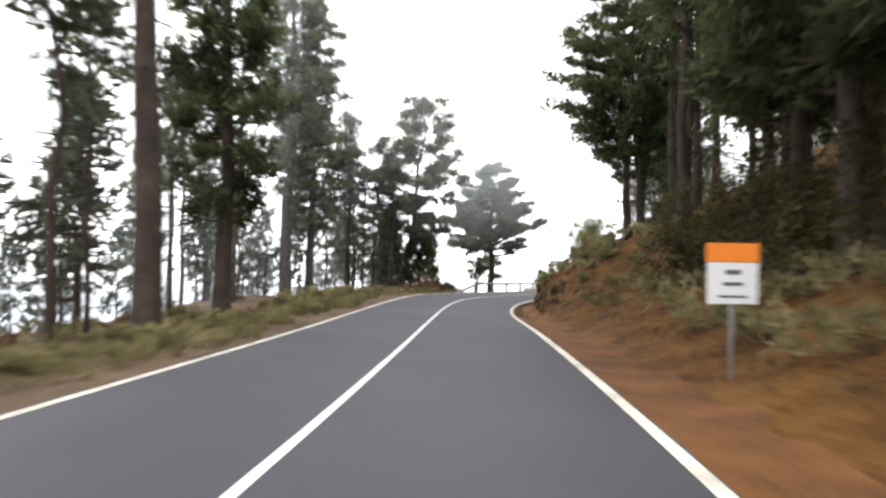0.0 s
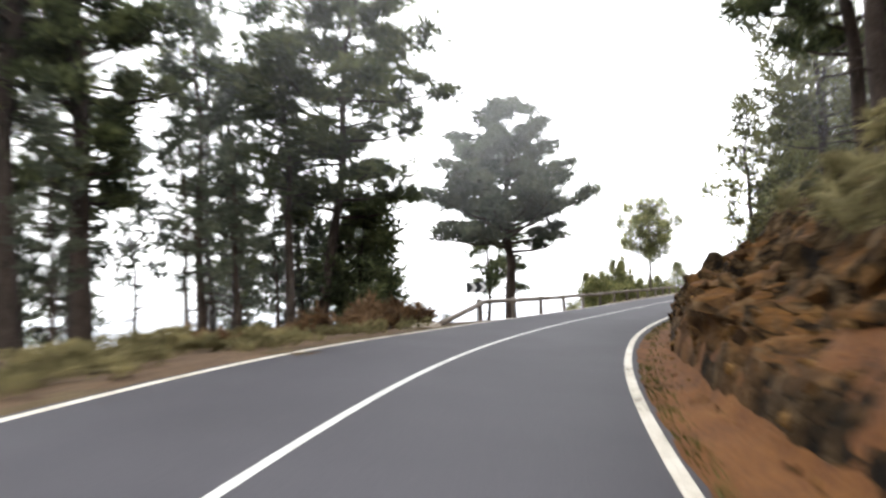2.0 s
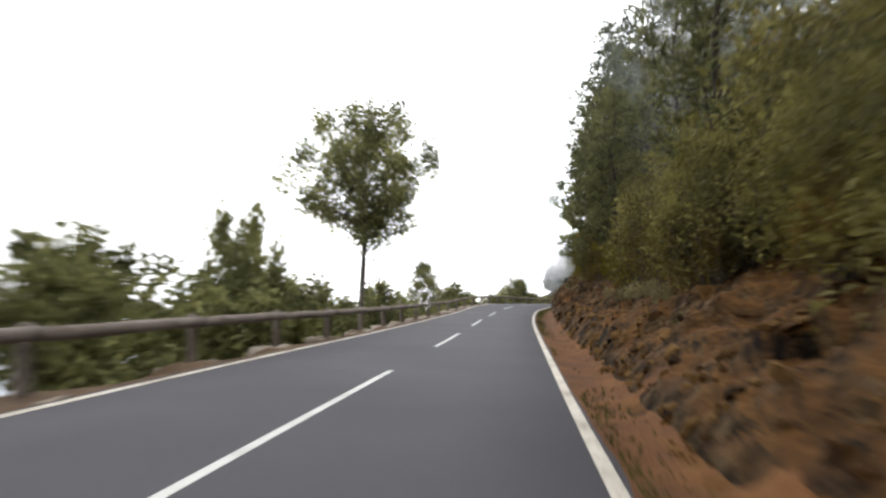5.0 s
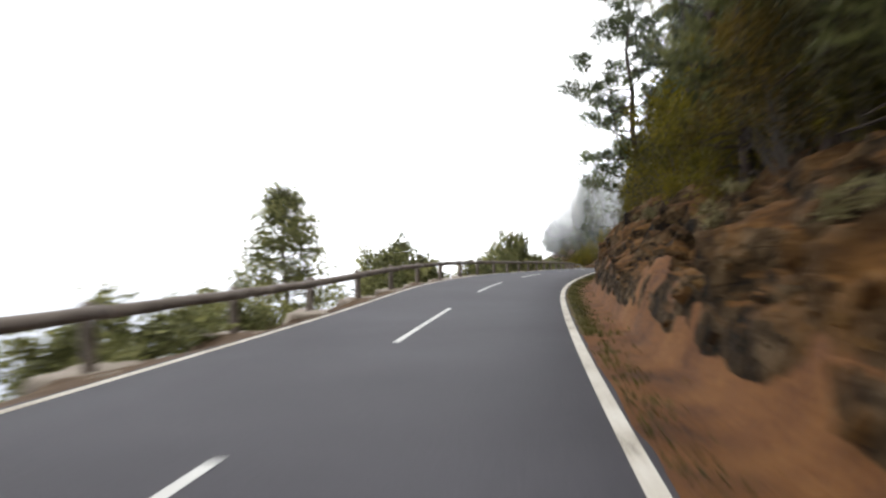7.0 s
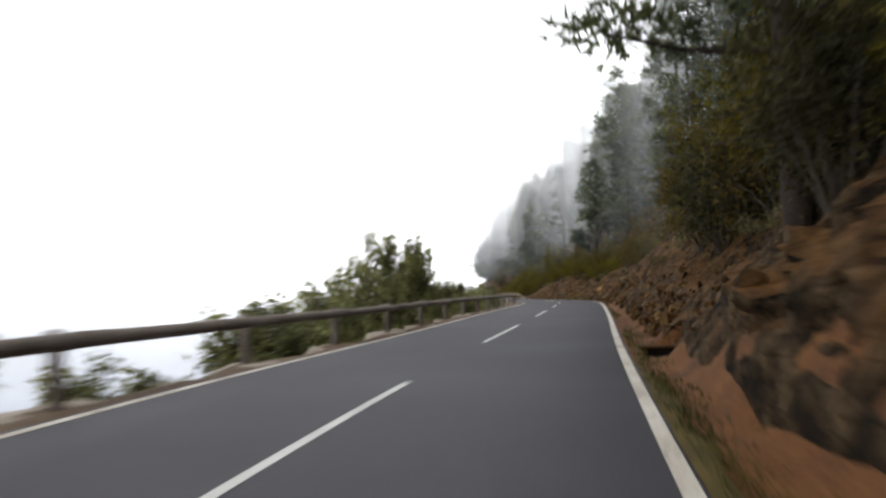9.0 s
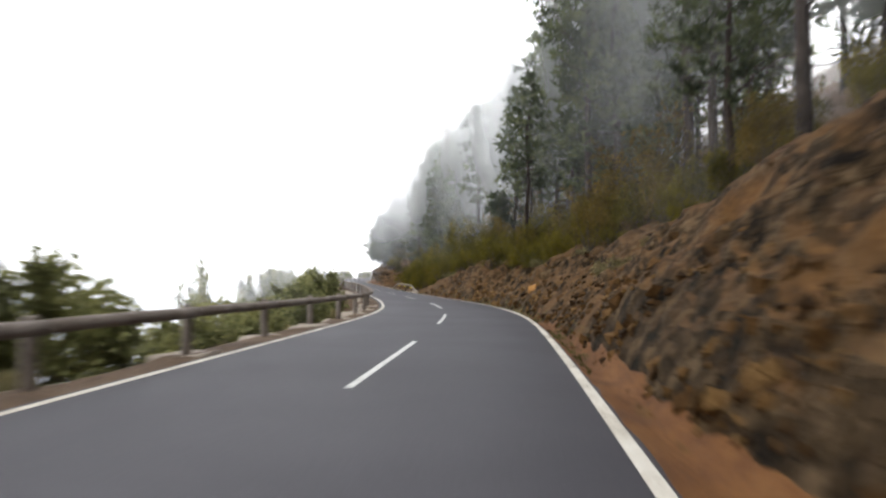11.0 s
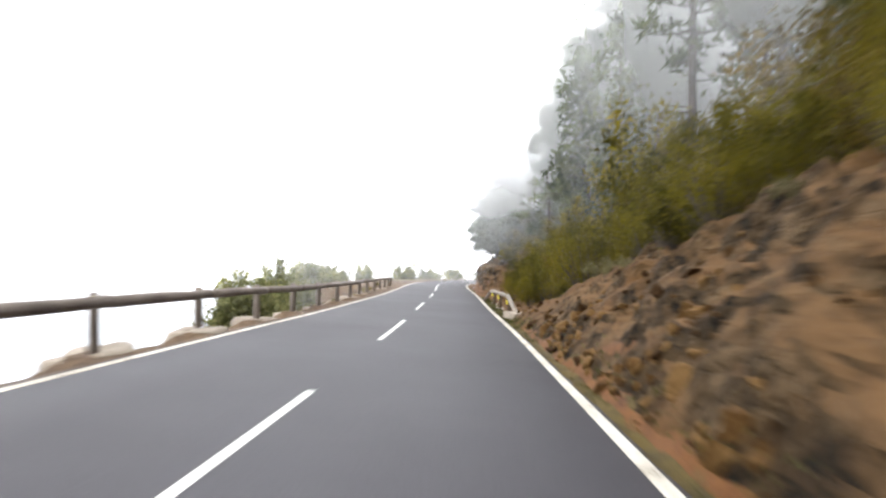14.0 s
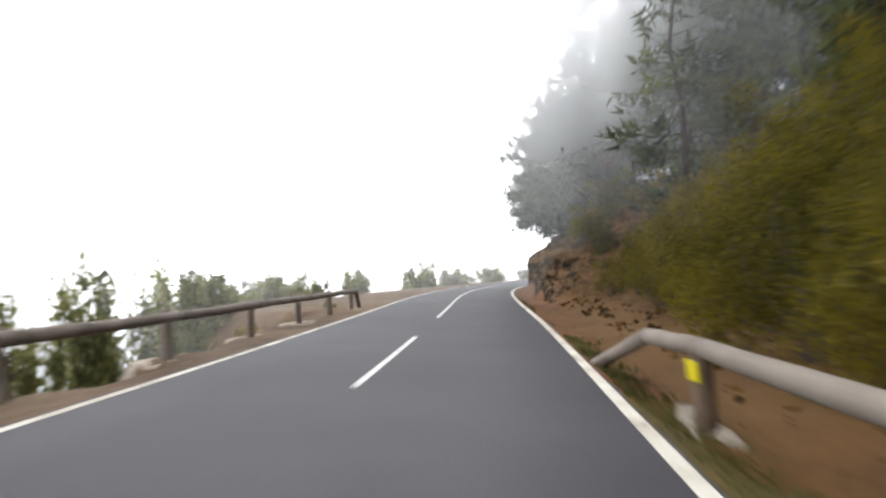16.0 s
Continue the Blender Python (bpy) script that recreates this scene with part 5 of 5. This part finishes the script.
# ---- wooden guard rails ----
def footing_lump(seed, sx, sy, sz):
    """A rough lump of poured concrete with a broken outline; its foot at z = 0."""
    bm = bmesh.new()
    bmesh.ops.create_cube(bm, size=1.0)
    bmesh.ops.subdivide_edges(bm, edges=list(bm.edges), cuts=4, use_grid_fill=True)
    for v in bm.verts:
        q = Vector((v.co.x * 2, v.co.y * 2, v.co.z * 2))
        corner = max(0.0, math.hypot(q.x, q.y) - 1.0)
        n = noise.noise_vector(Vector((q.x * 1.1, q.y * 1.1, q.z + seed * 7.7)))
        m = noise.noise_vector(Vector((q.x * 3.1, q.y * 3.1, q.z * 2 + seed * 3.1)))
        pull = 1 - 0.38 * corner - 0.08 * max(q.z, 0)
        v.co = Vector((v.co.x * sx * pull + 0.12 * n.x + 0.05 * m.x, v.co.y * sy * pull + 0.16 * n.y + 0.06 * m.y, (v.co.z + 0.5) * sz + (0.07 * n.z + 0.04 * m.z) * max(q.z, 0)))
    return from_bm("footing", bm, CONCRETE, True)



def guard_rail(spots, line_of, inward, top, log_r, logs, label, foot_label, start_drop=4.5, end_drop=2.2):
    fence = tagged(new("guard_rail"), label, "guard rail")
    rnd = random.Random(int(spots[0]))
    side = 1 if line_of(spots[0]) > 0 else -1
    post_mesh = raw("post", *tube([Vector((0, 0, -0.7)), Vector((0, 0, 0.1)), Vector((0, 0, top - 0.05)), Vector((0, 0, top + 0.02)), Vector((0, 0, top + 0.04))], [0.09, 0.09, 0.086, 0.078, 0.045], 10), LOG)
    feet = [footing_lump(i, 1.0, 1.25, 0.5) for i in range(6)]
    for s in spots:
        m = Matrix.Translation(at(s, line_of(s))) @ Euler((radians(rnd.uniform(-2, 2)), radians(rnd.uniform(-2, 2)), radians(turn(s)))).to_matrix().to_4x4()
        part("post", post_mesh, fence, "", m)
        if s < 80:
            continue
        fm = Matrix.Translation(at(s, line_of(s) + side * 0.02, -0.57 + rnd.uniform(-0.04, 0.05))) @ Euler((radians(rnd.uniform(-2, 2)), radians(rnd.uniform(-3, 3)), radians(turn(s) + rnd.uniform(-4, 4)))).to_matrix().to_4x4() @ Matrix.Diagonal((1, rnd.uniform(0.8, 1.2), 1, 1))
        part("footing", rnd.choice(feet), fence, foot_label, fm)
    for a, b in zip(spots[:-1], spots[1:]):
        q = [a + (b - a) * k / 4 for k in range(5)]
        q = [at(e, line_of(e) + inward + rnd.uniform(-.006, .006), top - log_r + rnd.uniform(-.012, .012)) for e in q]
        part("log", raw("log", *tube(q, [log_r * rnd.uniform(0.94, 1.05) for _ in q], 12), logs), fence)
    for end, out, run in ((spots[0], -1, start_drop), (spots[-1], 1, end_drop)):
        a = at(end, line_of(end) + inward, top - log_r)
        b = at(end + out * run, line_of(end) + inward + side * 0.25, -0.25)
        part("end_log", raw("end_log", *tube([a, a.lerp(b, 0.5), b], [log_r, log_r, log_r * 0.95], 12), logs), fence, "log slanting down into the ground")
    return fence


guard_rail(stations, lambda s: knots(s, POSTS), 0.2, 0.76, 0.09, LOG, "weathered brown log guard rail on round wooden posts", "pale concrete footing slab", start_drop=6.0)


def short_rail():
    """A sagging pale rail of a few logs, sunk into the ground at both ends."""
    fence = tagged(new("guard_rail"), "pale bleached log guard rail with yellow reflectors", "guard rail")
    nodes = [(243.6, 3.80, -0.06), (247.6, 3.66, 0.63), (251.1, 3.57, 0.63), (254.6, 3.47, 0.62), (256.5, 3.38, 0.57), (258.8, 3.08, -0.05)]
    rnd = random.Random(12)
    feet = [footing_lump(20 + i, 0.4, 1.35, 0.3) for i in range(3)]
    for (s0, d0, h0), (s1, d1, h1) in zip(nodes[:-1], nodes[1:]):
        q = [at(s0 + (s1 - s0) * k / 4, d0 + (d1 - d0) * k / 4 + rnd.uniform(-.008, .008), h0 + (h1 - h0) * k / 4 + rnd.uniform(-.01, .01)) for k in range(5)]
        part("log", raw("log", *tube(q, [0.09 * rnd.uniform(0.93, 1.06) for _ in q], 12), PALE_LOG), fence)
    for s, d, h in ((247.05, 3.72, 0.55), (250.95, 3.58, 0.63), (254.6, 3.47, 0.62)):
        post = raw("post", *tube([Vector((0, 0, -0.7)), Vector((0, 0, 0.1)), Vector((0, 0, h - 0.03))], [0.1, 0.095, 0.09], 10), POST_WOOD)
        part("post", post, fence, "", Matrix.Translation(at(s, d - 0.03)))
        part("footing", rnd.choice(feet), fence, "pale concrete footing slab", Matrix.Translation(at(s, d - 0.04, -0.34)) @ Euler((0.04, 0.05, radians(turn(s) + rnd.uniform(-8, 8)))).to_matrix().to_4x4())
        part("reflector", from_bm("reflector", block(0.15, 0.012, 0.18, 0.004), YELLOW), fence, "yellow reflector plate", Matrix.Translation(at(s - 0.06, d - 0.125, h - 0.26)) @ Euler((0.1, 0, radians(turn(s) - 68))).to_matrix().to_4x4())


short_rail()
block_end = tagged(new("concrete_block", from_bm("concrete_block", block(0.9, 1.1, 0.42, 0.1, 0.05, 3), CONCRETE)), "pale rough concrete block at the rail's end", "concrete block")
block_end.matrix_basis = Matrix.Translation(at(243.3, 3.75, -0.29)) @ Euler((0.05, 0.05, radians(turn(243.5) + 20))).to_matrix().to_4x4()


slab = tagged(new("concrete_block", footing_lump(41, 1.1, 1.7, 0.4)), "pale rough concrete slab where the rail's first log is sunk", "concrete block")
slab.matrix_basis = Matrix.Translation(at(50.4, -3.75, -0.37)) @ Euler((0.02, 0.03, radians(turn(50.4) + 8))).to_matrix().to_4x4()


# ---- signs ----
def km_board(s, d, low):
    sign = tagged(new("roadside_board"), "white roadside board with an orange top band on a short post", "sign")
    sign.matrix_basis = Matrix.Translation(at(s, d, 0)) @ Euler((0, 0, radians(turn(s) + 4))).to_matrix().to_4x4()
    part("post", raw("post", *tube([Vector((0, 0.03, -0.3)), Vector((0, 0.03, low + 0.6))], [0.022, 0.022], 8), STEEL), sign, "dark steel post")
    part("panel", from_bm("panel", block(0.64, 0.03, 0.52, 0.012), WHITE_SHEET), sign, "white panel", Matrix.Translation((0, 0, low)))
    part("header", from_bm("header", block(0.66, 0.034, 0.24, 0.012), ORANGE_SHEET), sign, "orange header panel", Matrix.Translation((0, 0, low + 0.524)))
    for z, w, t in ((0.37, 0.20, 0.06), (0.23, 0.26, 0.045), (0.08, 0.36, 0.03)):
        part("text_bar", from_bm("text_bar", block(w, 0.006, t, 0.002), INK), sign, "", Matrix.Translation((0, -0.019, low + z)))


km_board(6.4, 4.55, 1.02)


def chevron_sign(s, d, low):
    sign = tagged(new("chevron_sign"), "black and white chevron bend sign on a thin post", "sign")
    sign.matrix_basis = Matrix.Translation(at(s, d, 0)) @ Euler((0, 0, radians(turn(s) + 16))).to_matrix().to_4x4()
    part("post", raw("post", *tube([Vector((0, 0.04, -1.2)), Vector((0, 0.04, low + 0.3))], [0.025, 0.025], 8), STEEL), sign, "thin steel post")
    part("panel", from_bm("panel", block(0.80, 0.025, 0.42, 0.01), BLACK_SHEET), sign, "black panel", Matrix.Translation((0, 0, low)))
    for x in (-0.27, 0.12):
        bm = bmesh.new()
        w = 0.15
        pts = [(x, 0.02), (x + w, 0.02), (x + w + 0.16, 0.21), (x + w, 0.40), (x, 0.40), (x + 0.16, 0.21)]
        vs = [bm.verts.new((a, -0.016, low + b)) for a, b in pts] + [bm.verts.new((a, -0.010, low + b)) for a, b in pts]
        bm.faces.new(vs[:6])
        for k in range(6):
            bm.faces.new((vs[k], vs[k + 6], vs[(k + 1) % 6 + 6], vs[(k + 1) % 6]))
        part("chevron", from_bm("chevron", bm, WHITE_SHEET), sign, "white chevron stripe")


chevron_sign(56.8, -4.05, 1.05)


# ---- a drain under the bank ----
def culvert(s, d):
    drain = tagged(new("culvert"), "small sunken drain with a thin stone lintel beside the road", "drain")
    drain.matrix_basis = Matrix.Translation(at(s, d, -0.62)) @ Euler((0, 0, radians(turn(s) + 90))).to_matrix().to_4x4()
    part("lintel", from_bm("lintel", block(0.22, 0.95, 0.05, 0.012, 0.008, 1), ROCKS), drain, "thin stone lintel", Matrix.Translation((0.1, 0, 0.52)))
    for y in (-0.4, 0.4):
        part("jamb", from_bm("jamb", block(0.3, 0.14, 0.52, 0.02, 0.01, 2), ROCKS), drain, "", Matrix.Translation((0.1, y, 0)))
    # black panel paints the darkness inside the opening
    part("back", from_bm("back", block(0.05, 0.7, 0.52, 0.01), BLACK_SHEET), drain, "black panel standing in for shade in the mouth", Matrix.Translation((0.26, 0, 0)))


culvert(154.35, 3.58)


# ---- fog that drifts among the trees ----
def fog_material(heading):
    m = bpy.data.materials.new("fog")
    m.use_nodes = True
    nt = m.node_tree
    nt.nodes.clear()
    out = nt.nodes.new("ShaderNodeOutputMaterial")
    clear = nt.nodes.new("ShaderNodeBsdfTransparent")
    front = nt.nodes.new("ShaderNodeBsdfDiffuse")
    back = nt.nodes.new("ShaderNodeBsdfTranslucent")
    for q, up in ((front, 1.0), (back, -1.0)):
        axis = nt.nodes.new("ShaderNodeCombineXYZ")
        axis.inputs[0].default_value = -0.7 * math.cos(radians(heading)) * up
        axis.inputs[1].default_value = -0.7 * math.sin(radians(heading)) * up
        axis.inputs[2].default_value = 0.7 * up
        nt.links.new(axis.outputs[0], q.inputs["Normal"])
    both = nt.nodes.new("ShaderNodeAddShader")
    nt.links.new(front.outputs[0], both.inputs[0])
    nt.links.new(back.outputs[0], both.inputs[1])
    uv = nt.nodes.new("ShaderNodeAttribute")
    uv.attribute_name = "thickness"
    geo = nt.nodes.new("ShaderNodeNewGeometry")
    tex = nt.nodes.new("ShaderNodeTexNoise")
    tex.inputs["Scale"].default_value = 0.11
    tex.inputs["Detail"].default_value = 3.0
    nt.links.new(geo.outputs["Position"], tex.inputs["Vector"])
    wisps = nt.nodes.new("ShaderNodeMapRange")
    wisps.inputs[1].default_value = 0.3
    wisps.inputs[2].default_value = 0.65
    wisps.inputs[3].default_value = 0.65
    wisps.inputs[4].default_value = 1.15
    nt.links.new(tex.outputs["Fac"], wisps.inputs[0])
    mul = nt.nodes.new("ShaderNodeMath")
    mul.operation = 'MULTIPLY'
    nt.links.new(uv.outputs["Fac"], mul.inputs[0])
    nt.links.new(wisps.outputs[0], mul.inputs[1])
    dim = nt.nodes.new("ShaderNodeMath")
    dim.operation = 'MULTIPLY_ADD'
    dim.inputs[1].default_value = -0.55
    dim.inputs[2].default_value = 1.0
    nt.links.new(mul.outputs[0], dim.inputs[0])
    nt.links.new(dim.outputs[0], clear.inputs[0])
    tint = nt.nodes.new("ShaderNodeVectorMath")
    tint.operation = 'SCALE'
    tint.inputs[0].default_value = (0.975, 0.985, 1.0)
    nt.links.new(mul.outputs[0], tint.inputs["Scale"])
    for q in (front, back):
        nt.links.new(tint.outputs[0], q.inputs[0])
    whole = nt.nodes.new("ShaderNodeAddShader")
    nt.links.new(clear.outputs[0], whole.inputs[0])
    nt.links.new(both.outputs[0], whole.inputs[1])
    nt.links.new(whole.outputs[0], out.inputs[0])
    return m


FOG = fog_material(turn(60))
FOG_AHEAD = fog_material(turn(245))


def fog_sheet(s, d0, d1, thick, low=-2.0, high=34.0, near=7.0, floor=0.0):
    """One veil of fog across the slope, thin towards the road, thicker higher up."""
    cols, rows = 14, 10
    verts, faces, dens = [], [], []
    for i in range(cols + 1):
        d = d0 + (d1 - d0) * (i / cols) ** 1.5
        p = at(s + 1.5 * math.sin(i * 1.3 + s), d)
        g = hill(s, d) if d > 0 else 0.0
        for j in range(rows + 1):
            h = low + (high - low) * j / rows
            verts.append((p.x, p.y, p.z + g * 0.5 + h))
            side = min(abs(d - d0) / near, 1.0)
            u = min(max(((g * 0.5 + h) - 2.0) / 13.0, floor), 1.0)
            dens.append(thick * side * side * (3 - 2 * side) * u * u * (3 - 2 * u))
            if i and j:
                a = (i - 1) * (rows + 1) + j - 1
                faces.append((a, a + 1, a + rows + 2, a + rows + 1))
    me = raw("fog_bank", verts, faces, FOG if s < 190 else FOG_AHEAD)
    att = me.attributes.new("thickness", 'FLOAT', 'POINT')
    att.data.foreach_set("value", dens)
    tagged(new("fog_bank", me), "thin white fog drifting through the trees", "fog", group="fog", kind="structure")


for s, thick in ((60, 0.12), (84, 0.16), (98, 0.2), (112, 0.16), (146, 0.14), (160, 0.12), (172, 0.2), (184, 0.27), (196, 0.26), (208, 0.22), (220, 0.28), (232, 0.34), (239, 0.4), (246, 0.6), (256, 0.28)):
    fog_sheet(s, 4.6, 62, thick, floor=knots(s, [(160, 0.0), (172, 0.26), (232, 0.26), (250, 0.1)]))
fog_sheet(266, 3.6, 62, 0.32, near=3.5, floor=0.08)
for s, thick in ((275, 0.4), (284, 0.55), (298, 0.75), (312, 0.8)):
    fog_sheet(s, 1.2, 62, thick, near=3.0, floor=0.08)
for s, thick in ((46, 0.13), (60, 0.2)):
    fog_sheet(s, 4.0, -60, thick, low=3.5, near=5.0)
for s, thick in ((30, 0.07), (40, 0.14), (52, 0.18), (92, 0.16)):
    fog_sheet(s, -7.0, -60, thick, low=-8, floor=0.6)
for s, thick in ((282, 0.14), (300, 0.18), (316, 0.25)):
    fog_sheet(s, -55, 50, thick, near=12.0, floor=0.4)
for s, thick in ((160, 0.12), (196, 0.15)):
    fog_sheet(s, -4.6, -60, thick, low=-8, near=4.0, floor=0.3)
for s, thick in ((216, 0.2), (236, 0.26), (256, 0.15), (272, 0.2)):
    fog_sheet(s, -4.9, -60, thick, low=-8, near=1.6, floor=0.42)
scene.cycles.transparent_max_bounces = 32
